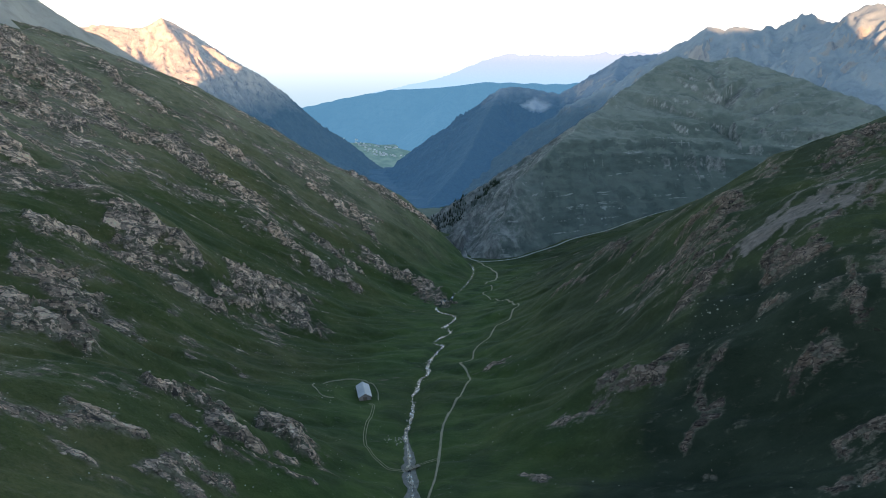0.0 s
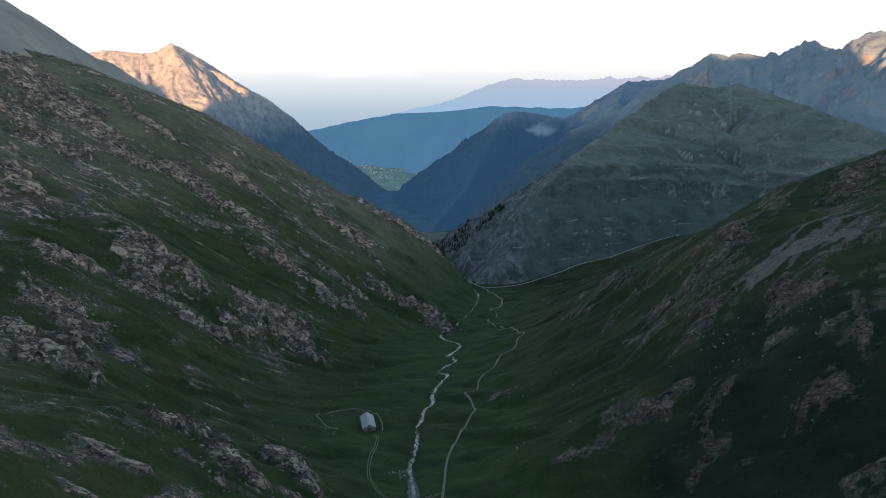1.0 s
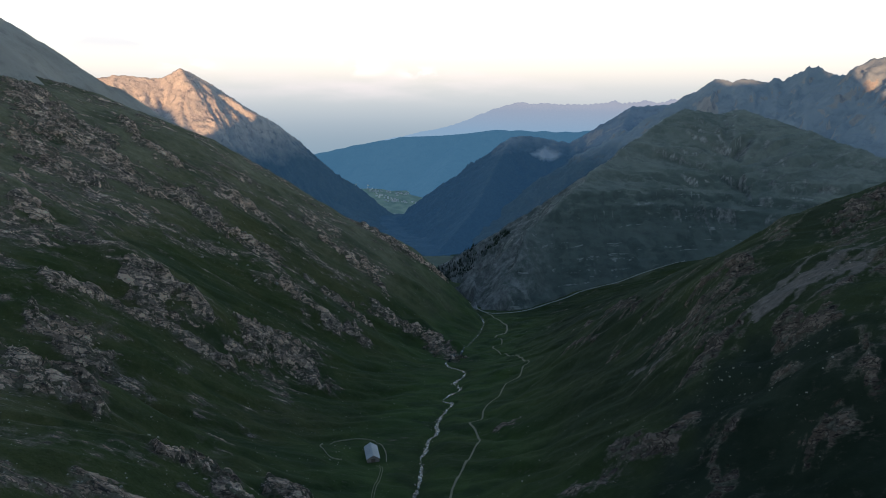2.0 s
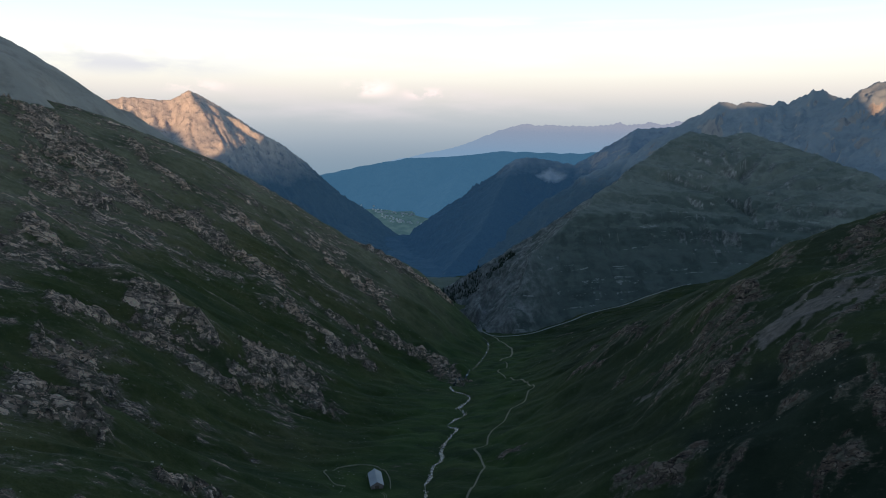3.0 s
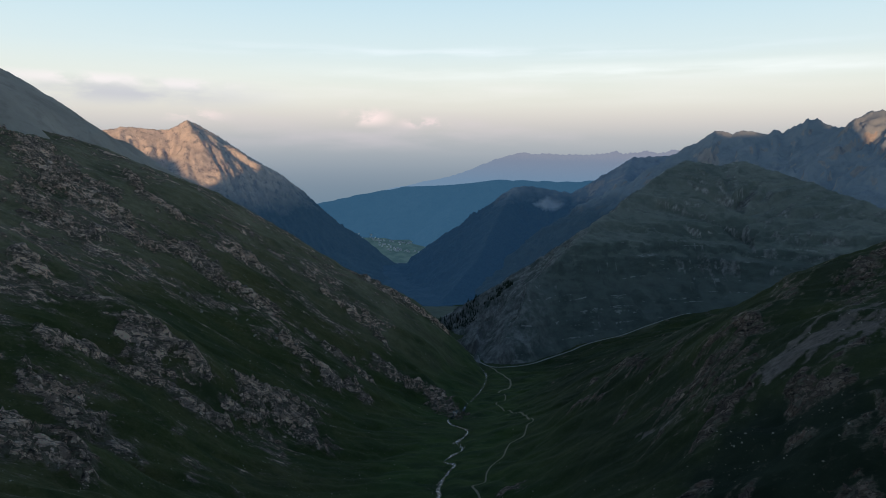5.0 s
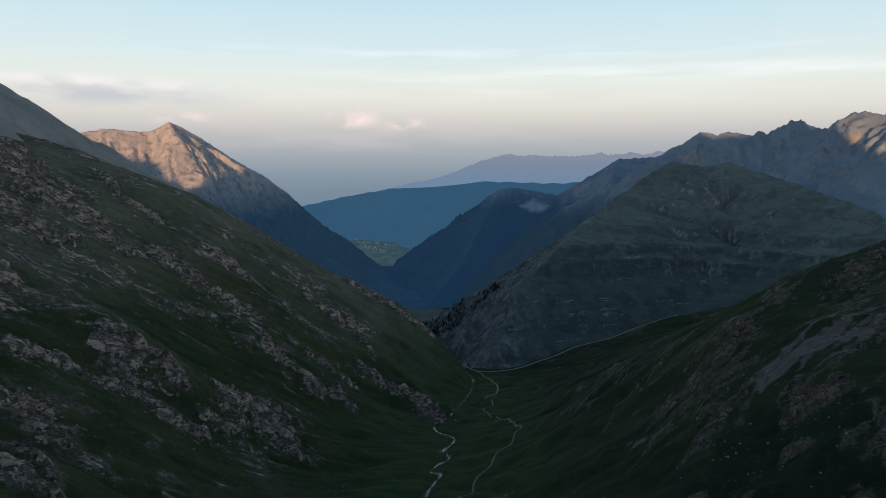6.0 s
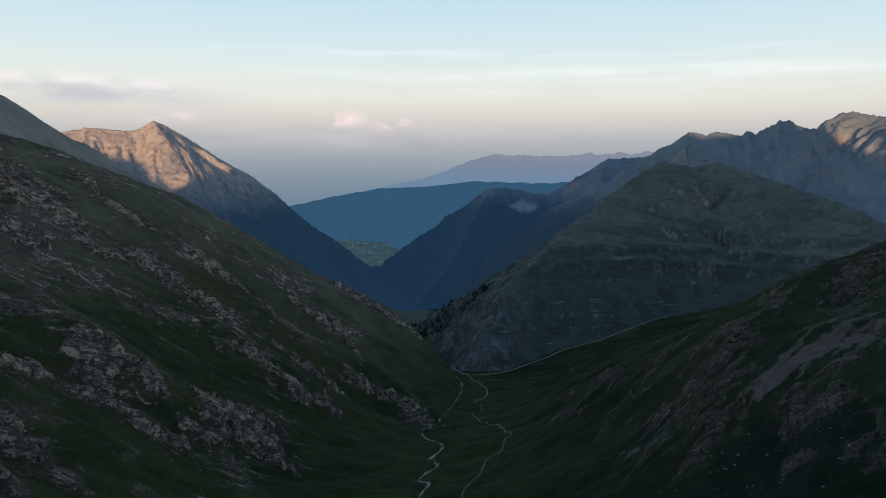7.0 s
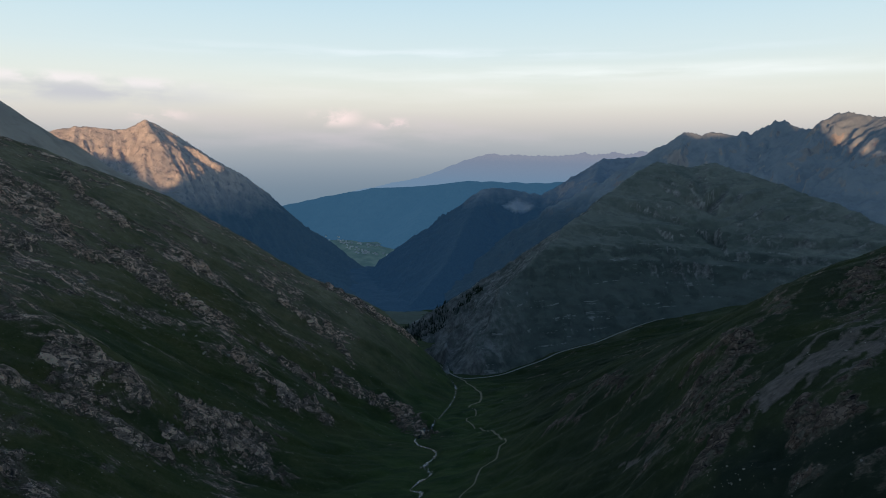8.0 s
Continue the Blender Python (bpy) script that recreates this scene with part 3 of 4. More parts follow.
        where = k.math("MULTIPLY", k.span(k.math("ADD", k.axis("Position", 2), k.math("MULTIPLY", n1, 160.0)), *trees, 1.0, 0.0), 0.95)
        col = k.mix(where, col, dark)
    if fan:
        # a pale scree fan: middle x, y, z and reach
        q = k.math("MULTIPLY", n2, 70.0)
        for axis, at in enumerate(fan[:3]):
            q = k.math("ADD", q, k.math("ABSOLUTE", k.math("SUBTRACT", k.axis("Position", axis), at)))
        col = k.mix(k.span(q, fan[3], fan[3] + 45.0, 0.85, 0.0), col, (0.40, 0.37, 0.34))
    k.bump(k.math("ADD", k.noise(0.04 * scale, 8, 0.7), k.math("MULTIPLY", f, k.noise(0.2 * scale, 6, 0.7))), relief / scale)
    m = k.done(col, haze_glow=haze_glow)
    # haze colour shifts between the range's base and its crest
    if haze_foot:
        k.put(k.b.inputs["Emission Color"], k.mix(k.span(k.axis("Position", 2), 60.0, 250.0), haze_foot, haze_glow))
    return m


M_GROUND = ground_material()
M_SHOULDER = slope_material("grey_shoulder", (0.33, 0.305, 0.265), (0.44, 0.40, 0.35), 0.30)
M_TERRACES = slope_material("terraced_hillside", (0.180, 0.195, 0.160), (0.255, 0.260, 0.218), 0.46, bands=0.6, relief=4.0, dark_cover=(0.092, 0.112, 0.098), west=(40.0, 190.0))
# peak, summits and spur: a weak blue emission imitates the haze before them
M_PEAK = slope_material("sunlit_rock", (0.43, 0.30, 0.17), (0.55, 0.40, 0.23), 0.95, tone=1.0, wood=(0.03, 0.045, 0.03), haze_glow=(0.008, 0.022, 0.044), pale_rock=True, trees=(90.0, 230.0), relief=9.0)
M_SUMMITS = slope_material("summit_rock", (0.195, 0.195, 0.178), (0.265, 0.255, 0.23), 0.62, scale=0.6, wood=(0.032, 0.045, 0.034), trees=(110.0, 200.0), haze_glow=(0.008, 0.019, 0.036), pale_rock=True, tone=0.62, relief=4.0)
M_SPUR = slope_material("wooded_spur", (0.14, 0.14, 0.125), (0.23, 0.215, 0.19), 0.70, pale_rock=True, tone=0.62, wood=(0.028, 0.042, 0.03), haze_glow=(0.007, 0.021, 0.046), relief=5.0, trees=(135.0, 200.0), fan=(352.0, 2600.0, 62.0, 64.0))
# far ridge and range: their blue and pale haze is put in as emission
M_RIDGE = slope_material("far_ridge", (0.014, 0.022, 0.018), (0.032, 0.042, 0.034), 0.1, scale=0.5, haze_glow=(0.028, 0.074, 0.127))
M_RANGE = slope_material("farthest_range", (0.010, 0.010, 0.010), (0.016, 0.016, 0.016), 0.1, scale=0.5, haze_glow=(0.200, 0.215, 0.264), haze_foot=(0.145, 0.212, 0.290))

# ---- the ground: one sheet ----
gx = spaced(-600, 400, 1.6, -4800, 4800)
gy = spaced(190, 1110, 1.6, -4000, 4850)
GX, GY = np.meshgrid(gx, gy)
GZ, GROCK, GSCREE, GDRY = land(GX, GY)
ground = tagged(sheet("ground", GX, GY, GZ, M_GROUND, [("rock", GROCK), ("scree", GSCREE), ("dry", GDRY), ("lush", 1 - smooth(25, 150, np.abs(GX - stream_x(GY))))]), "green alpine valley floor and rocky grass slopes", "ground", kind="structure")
SURFACES = [(gx, gy, GZ)]


def on(x, y, top=True):
    """Height of the highest surface at the place (or of the valley's ground alone)."""
    best = -1e9
    for xs, ys, Z in (SURFACES if top else SURFACES[:1]):
        if not (xs[0] <= x < xs[-1] and ys[0] <= y < ys[-1]):
            continue
        i, j = int(np.searchsorted(xs, x, "right")) - 1, int(np.searchsorted(ys, y, "right")) - 1
        u, v = (x - xs[i]) / (xs[i + 1] - xs[i]), (y - ys[j]) / (ys[j + 1] - ys[j])
        best = max(best, Z[j, i] * (1 - u) * (1 - v) + Z[j, i + 1] * u * (1 - v) + Z[j + 1, i] * (1 - u) * v + Z[j + 1, i + 1] * u * v)
    return float(best)


def mountain(name, ridges, step, reach, base, material, label, rib=60, relief=0.12, seed=0.0, kind="", shape=None, jag=0.12, warped=1.0, lumps=0.22):
    """A mountain from its ridge lines: (points, fall to the left, fall to the right) of the way along them; its flanks carry ribs and gullies."""
    pts = np.array([p for r, *_ in ridges for p in r], float)
    x0, y0 = pts[:, :2].min(0) - reach
    x1, y1 = pts[:, :2].max(0) + reach
    xs, ys = np.arange(x0, x1, step), np.arange(y0, min(y1, 4880), step)
    X, Y = np.meshgrid(xs, ys)
    wx, wy = 0.35 * rib * fbm(X / (2 * rib) + seed, Y / (2 * rib), 3), 0.35 * rib * fbm(X / (2 * rib), Y / (2 * rib) + 9 + seed, 3)
    best, along, dist = np.full(X.shape, -1e9), np.zeros(X.shape), np.zeros(X.shape)
    run = 0.0
    for line, fall_left, fall_right in ridges:
        near_d, near_z, near_s, near_side = np.full(X.shape, 1e9), np.zeros(X.shape), np.zeros(X.shape), np.zeros(X.shape)
        for (ax, ay, az), (bx, by, bz) in zip(line[:-1], line[1:]):
            ex, ey = bx - ax, by - ay
            ll = ex * ex + ey * ey
            t = np.clip(((X - ax) * ex + (Y - ay) * ey) / ll, 0, 1)
            d = np.hypot(X - ax - t * ex, Y - ay - t * ey)
            m = d < near_d
            near_d = np.where(m, d, near_d)
            near_z = np.where(m, az + t * (bz - az), near_z)
            near_s = np.where(m, run + t * math.sqrt(ll), near_s)
            near_side = np.where(m, ex * (Y - ay) - ey * (X - ax), near_side)
            run += math.sqrt(ll)
        warp = warped * smooth(0, 2 * rib, near_d)
        near_d = np.maximum(near_d + wx * warp, 0)
        near_s = near_s + warped * wy
        fall = np.where(near_side > 0, fall_left, fall_right)
        h = near_z - fall * near_d
        m = h > best
        best, along, dist = np.where(m, h, best), np.where(m, near_s, along), np.where(m, near_d, dist)
    grow = smooth(0, 2.5 * rib, dist)
    rough = ridged(along / rib + seed, dist / (7 * rib) + seed, 2, 0.5) - 0.6 + 0.5 * ridged(along / (0.33 * rib) + seed, dist / (1.6 * rib), 3, 0.6)
    Z = best + relief * rib * (jag + (1 - jag) * grow) * rough + lumps * relief * rib * fbm(X / (0.3 * rib), Y / (0.3 * rib) + seed, 4, 0.6)
    if shape:
        Z = shape(X, Y, Z)
    Z = np.maximum(Z, base - 40)
    SURFACES.append((xs, ys, Z))
    return tagged(sheet(name, X, Y, Z, material), label, "mountain", kind=kind)


def terraces(X, Y, Z):
    """A steep banded wall above the road, wide grass benches over it, finer ledges along the strata."""
    off, rz = beside_road(X, Y)
    wall = rz - 1.0 + 0.80 * (off - 6 + 7 * fbm(X / 60, Y / 60, 4) + smooth(4, 40, off) * 9 * (ridged(X / 55, Y / 300, 3) - 0.4))
    limit = np.where(off > 0, wall, rz - 4 - 0.6 * np.abs(off)) + 170 * smooth(380, 1000, X)
    Z = np.where(X > 40, np.minimum(Z, limit), Z)
    u = Z + 0.03 * X + 7 * fbm(X / 190, Y / 190, 3)
    v = np.interp(u, [-2000, 14, 40, 56, 74, 84, 106, 116, 150, 162, 2000], [-2000, 14, 34, 62, 66, 84, 96, 116, 140, 162, 2000])
    keep = smooth(-0.9, 0.0, fbm(X / 150 + 3, Y / 150, 3))
    Z = Z + 0.85 * keep * (1 - 0.6 * smooth(110, 170, Z)) * (v - u)
    w = (Z + 0.05 * X + 3 * fbm(X / 70, Y / 70, 3)) / 8.0
    return Z + 8.0 * 0.75 * (1 - 0.6 * smooth(70, 130, Z)) * smooth(-0.4, 0.2, fbm(X / 90, Y / 90 + 7, 3)) * (np.floor(w) + smooth(0.4, 0.8, w - np.floor(w)) - w)


mountain("mountain", [([(-760, 980, 428), (-715, 1100, 382), (-700, 1210, 341), (-705, 1320, 305), (-690, 1440, 250), (-620, 1580, 190), (-560, 1800, 60)], 0.7, 0.7)],
         8, 420, -200, M_SHOULDER, "bare grey-green mountain shoulder behind the grassy slope", rib=70, relief=0.06)
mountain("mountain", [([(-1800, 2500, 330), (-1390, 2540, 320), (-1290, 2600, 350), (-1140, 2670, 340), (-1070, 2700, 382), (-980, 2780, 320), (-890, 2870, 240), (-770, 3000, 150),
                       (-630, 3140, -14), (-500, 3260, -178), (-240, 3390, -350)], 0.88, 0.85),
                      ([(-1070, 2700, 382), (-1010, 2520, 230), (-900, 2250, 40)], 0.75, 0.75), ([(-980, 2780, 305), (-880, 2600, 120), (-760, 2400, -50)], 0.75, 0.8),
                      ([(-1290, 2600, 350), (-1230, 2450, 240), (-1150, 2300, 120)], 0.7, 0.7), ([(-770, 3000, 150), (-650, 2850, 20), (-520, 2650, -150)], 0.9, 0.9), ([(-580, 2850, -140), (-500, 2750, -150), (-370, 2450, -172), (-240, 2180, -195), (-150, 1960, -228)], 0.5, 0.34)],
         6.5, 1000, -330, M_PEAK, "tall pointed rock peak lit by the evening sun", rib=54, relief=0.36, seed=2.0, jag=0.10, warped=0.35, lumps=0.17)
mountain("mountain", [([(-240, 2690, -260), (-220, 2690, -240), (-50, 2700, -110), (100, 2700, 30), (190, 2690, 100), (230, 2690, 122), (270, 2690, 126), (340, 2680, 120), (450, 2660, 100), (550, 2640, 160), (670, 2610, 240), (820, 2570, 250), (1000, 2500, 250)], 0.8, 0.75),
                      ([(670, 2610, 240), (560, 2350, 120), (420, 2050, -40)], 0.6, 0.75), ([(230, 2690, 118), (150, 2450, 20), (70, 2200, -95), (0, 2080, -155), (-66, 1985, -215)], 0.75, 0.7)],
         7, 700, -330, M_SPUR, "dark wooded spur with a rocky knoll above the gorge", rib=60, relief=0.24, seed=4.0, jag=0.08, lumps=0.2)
mountain("mountain", [([(40, 1085, -76), (64, 1105, -34), (92, 1150, 0), (130, 1175, 36), (190, 1230, 64), (300, 1470, 106), (430, 1650, 160), (540, 1760, 213), (600, 1800, 236), (680, 1790, 222), (740, 1780, 236), (800, 1720, 210), (850, 1640, 185), (900, 1500, 150), (940, 1350, 110), (1100, 1200, 90)], 0.85, 0.30),
                      ([(300, 1470, 102), (100, 1500, -34), (20, 1500, -84), (-34, 1508, -122), (-60, 1515, -170)], 0.8, 0.8)],
         4.5, 600, -330, M_TERRACES, "broad terraced grass mountain with rock bands", rib=90, relief=0.14, seed=5.0, shape=terraces, jag=0.3, lumps=0.16)
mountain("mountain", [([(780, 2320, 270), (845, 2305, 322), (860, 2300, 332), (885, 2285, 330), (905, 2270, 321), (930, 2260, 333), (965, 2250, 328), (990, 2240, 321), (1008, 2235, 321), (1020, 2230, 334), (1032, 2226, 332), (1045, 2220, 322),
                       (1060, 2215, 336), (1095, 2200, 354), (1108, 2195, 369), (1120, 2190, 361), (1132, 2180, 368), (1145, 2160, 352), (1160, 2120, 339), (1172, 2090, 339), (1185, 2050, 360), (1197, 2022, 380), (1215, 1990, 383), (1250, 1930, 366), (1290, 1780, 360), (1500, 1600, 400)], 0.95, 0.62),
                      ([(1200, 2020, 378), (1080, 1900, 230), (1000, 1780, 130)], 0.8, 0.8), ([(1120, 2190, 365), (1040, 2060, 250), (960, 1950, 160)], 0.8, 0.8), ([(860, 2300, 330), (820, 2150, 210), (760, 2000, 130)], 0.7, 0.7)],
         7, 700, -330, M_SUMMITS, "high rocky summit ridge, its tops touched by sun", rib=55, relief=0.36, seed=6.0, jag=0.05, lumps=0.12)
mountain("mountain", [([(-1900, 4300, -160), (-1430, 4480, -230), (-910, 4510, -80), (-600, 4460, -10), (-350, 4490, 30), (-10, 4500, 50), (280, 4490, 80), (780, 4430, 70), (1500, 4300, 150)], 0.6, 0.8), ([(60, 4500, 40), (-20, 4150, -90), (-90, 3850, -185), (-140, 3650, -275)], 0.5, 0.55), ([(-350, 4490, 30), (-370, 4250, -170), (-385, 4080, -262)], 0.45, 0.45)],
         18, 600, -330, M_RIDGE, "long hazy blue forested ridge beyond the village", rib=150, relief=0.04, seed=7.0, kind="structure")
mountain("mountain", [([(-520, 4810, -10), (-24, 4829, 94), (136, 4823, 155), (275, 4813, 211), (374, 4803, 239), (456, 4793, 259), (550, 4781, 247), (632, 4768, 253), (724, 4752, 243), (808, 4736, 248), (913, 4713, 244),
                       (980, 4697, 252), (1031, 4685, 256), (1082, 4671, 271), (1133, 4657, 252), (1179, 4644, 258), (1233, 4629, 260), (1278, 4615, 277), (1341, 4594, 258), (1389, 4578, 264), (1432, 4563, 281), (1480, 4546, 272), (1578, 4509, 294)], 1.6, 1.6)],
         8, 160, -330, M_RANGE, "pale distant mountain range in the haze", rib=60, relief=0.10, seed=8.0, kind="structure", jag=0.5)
# unseen ridge behind the camera; crest heights and notches place the sunlit patches ahead
mountain("mountain", [([(-3700, -700, 560), (-2800, -850, 520), (-2400, -950, 505), (-1950, -1060, 485), (-1824, -1080, 478), (-1710, -1090, 462), (-1640, -1095, 418), (-1574, -1100, 366), (-1530, -1100, 345), (-1490, -1100, 400),
                       (-1450, -1100, 575), (-1300, -1100, 590), (-800, -1100, 590), (0, -1100, 570), (230, -1100, 560), (281, -1100, 524), (401, -1100, 526), (471, -1100, 592), (570, -1100, 597), (592, -1100, 435), (635, -1100, 430),
                       (655, -1100, 515), (700, -1100, 515), (740, -1100, 488), (911, -1100, 495), (971, -1100, 535), (1200, -1090, 560), (3200, -700, 600)], 0.6, 0.6)],
         30, 900, 0, M_SHOULDER, "unseen mountain ridge set behind the view to shade the valley", rib=120, relief=0.08, seed=9.0)


# ---- parts and small helpers ----
def part(name, bm, material, parent=None, label="", at=None):
    """Links a bmesh as one mesh object, under a thing or a part."""
    me = bpy.data.meshes.new(name)
    bm.to_mesh(me)
    bm.free()
    me.materials.append(material)
    ob = new(name, me)
    if parent:
        ob.parent = parent
    if at is not None:
        ob.matrix_basis = at
    if label:
        tagged(ob, label)
    return ob


def box(bm, x0, x1, y0, y1, z0, z1):
    v = [bm.verts.new(p) for p in ((x0, y0, z0), (x1, y0, z0), (x1, y1, z0), (x0, y1, z0), (x0, y0, z1), (x1, y0, z1), (x1, y1, z1), (x0, y1, z1))]
    for f in ((3, 2, 1, 0), (4, 5, 6, 7), (0, 1, 5, 4), (1, 2, 6, 5), (2, 3, 7, 6), (3, 0, 4, 7)):
        bm.faces.new([v[k] for k in f])


def ribbon(name, line, half, lift, material, label, category, kind="structure", across=5, low=None, top=True, crown=0.0):
    """A strip laid along a line on the land. half: its half width, or a function of the place along."""
    line = np.array(line, float)
    tan = np.gradient(line, axis=0)
    tan /= np.linalg.norm(tan, axis=1)[:, None]
    nor = np.stack([-tan[:, 1], tan[:, 0]], 1)
    X, Y, Z = (np.zeros((len(line), across)) for _ in range(3))
    for i, (p, n) in enumerate(zip(line, nor)):
        w = half(i, p) if callable(half) else half
        for j in range(across):
            u = 2 * j / (across - 1) - 1
            q = p + n * w * u
            X[i, j], Y[i, j] = q
            Z[i, j] = on(q[0], q[1], top) + lift + crown * (1 - u * u)
        if low is not None:
            Z[i] = np.maximum(Z[i].min() + low, Z[i] * 0 + Z[i].min() + low)
    return tagged(sheet(name, X, Y, Z, material), label, category, kind=kind)


def track_material(name, dark, light, grassy):
    k = Mat(name)
    f = k.noise(0.5, 6, 0.7)
    col = k.mix(k.span(f, 0.35, 0.65), dark, light)
    col = k.mix(k.span(k.noise(0.9, 5, 0.7), 0.58, 0.66, 0.0, grassy), col, (0.06, 0.075, 0.035))
    k.bump(f, 0.15)
    return k.done(col)


M_TRACK = track_material("pale_gravel", (0.215, 0.190, 0.122), (0.35, 0.308, 0.205), 0.5)
M_ROAD = track_material("pale_road", (0.38, 0.355, 0.31), (0.50, 0.47, 0.415), 0.1)


def water_material():
    k = Mat("brook_water", 0.12, 0.5)
    foam = k.span(k.noise(0.30, 7, 0.72, stretch=(1.3, 0.8, 1)), 0.52, 0.62)
    col = k.mix(foam, (0.024, 0.027, 0.024), (0.72, 0.70, 0.66))
    k.bump(k.noise(0.9, 5, 0.7), 0.4)
    return k.done(col, rough=k.span(foam, 0, 1, 0.12, 0.8))


M_WATER = water_material()
M_GRAVEL = track_material("brook_gravel", (0.135, 0.124, 0.108), (0.25, 0.228, 0.196), 0.15)
M_STONE = plain("boulder_stone", (0.34, 0.295, 0.24), scale=1.4, spread=0.4)
M_DRYSTONE = plain("dry_stone", (0.34, 0.30, 0.21), scale=1.6, spread=0.35)
M_ROOF = plain("barn_roof_sheet", (0.56, 0.525, 0.51), rough=0.55, scale=0.9, spread=0.12, metal=0.0)
M_PLASTER = plain("barn_stone_wall", (0.34, 0.27, 0.25), scale=1.3, spread=0.25)
M_WOOD = plain("weathered_boards", (0.15, 0.115, 0.085), scale=2.0, spread=0.3)
M_PLANK = plain("grey_planks", (0.24, 0.205, 0.155), scale=2.0, spread=0.3)
M_DARK = plain("dark_opening", (0.02, 0.02, 0.022), scale=2.0)

# ---- the brook and its bed ----
brook_line = curve(BROOK, 2.0)
brook_line[:, 0] += 1.3 * fbm(brook_line[:, 1] / 13.0, brook_line[:, 1] * 0 + 0.3, 3)
_bl = brook_line[(brook_line[:, 1] > 140)]
_width_noise = fbm(_bl[:, 1] / 14.0, _bl[:, 1] * 0 + 4.1, 3)
_bed = _bl[_bl[:, 1] < 415]
ribbon("brook_bed", _bed, lambda i, p: (4.2 - 3.0 * float(smooth(345, 410, p[1]))) * (1 + 0.45 * _width_noise[i]), 0.22, M_GRAVEL, "grey gravel bed of the mountain brook", "stream bed", across=7, top=False)
ribbon("brook", _bl, lambda i, p: max(0.2, 0.85 * (1.35 - 0.15 * float(smooth(345, 400, p[1])) - 0.95 * float(smooth(795, 815, p[1]) * (1 - smooth(965, 985, p[1])))) * (1 + 1.5 * _width_noise[i])), 0.42, M_WATER, "white tumbling mountain brook over stones", "water", across=5, top=False)

# ---- tracks and road ----
TRACK = [(-34, 170), (-22, 230), (-13, 285), (-8, 319), (-4, 343), (-2, 371), (0, 407), (5, 431), (11, 452), (16, 472), (22, 491), (20, 512), (15, 530), (25, 537), (28, 555), (35, 573), (44, 583),
         (50, 610), (61, 626), (68, 634), (73, 655), (80, 666), (73, 736), (58, 794), (52, 822), (64, 836), (65, 865)]
TRACK_UPPER = [(58, 878), (68, 895), (75, 904), (79, 935), (76, 958), (66, 994), (55, 1034)]
BARN_TRACK = [(-55, 452), (-51, 443), (-51, 424), (-52, 406), (-51, 386), (-47, 369), (-39, 354), (-32, 347), (-26, 348), (-20, 352), (-14, 356), (-2, 362)]
_tl = curve(TRACK, 1.6)
_tn = fbm(_tl[:, 1] / 12.0, _tl[:, 0] / 12.0, 3)
ribbon("track", _tl, lambda i, p: 0.8 * (1 + 0.4 * _tn[i]), 0.3, M_TRACK, "pale gravel track winding up the valley", "track", top=False)
ribbon("track", curve(TRACK_UPPER, 1.6), 1.3, 0.3, M_TRACK, "faint gravel track joining the valley road", "track", top=False)
_bt = curve(BARN_TRACK, 1.5)
_bn = np.gradient(_bt, axis=0)
_bn = np.stack([-_bn[:, 1], _bn[:, 0]], 1) / np.linalg.norm(_bn, axis=1)[:, None]
for side in (-1.0, 1.0):
    ribbon("wheel_rut", _bt + 0.8 * side * _bn, 0.22, 0.28, M_TRACK, "one bare rut of the grassy barn track", "track", across=3, top=False)
ribbon("road", curve([p[:2] for p in ROAD[1:-2]], 2.5)[:-50], 1.35, 0.6, M_ROAD, "pale narrow mountain road along the slope", "road", across=3)


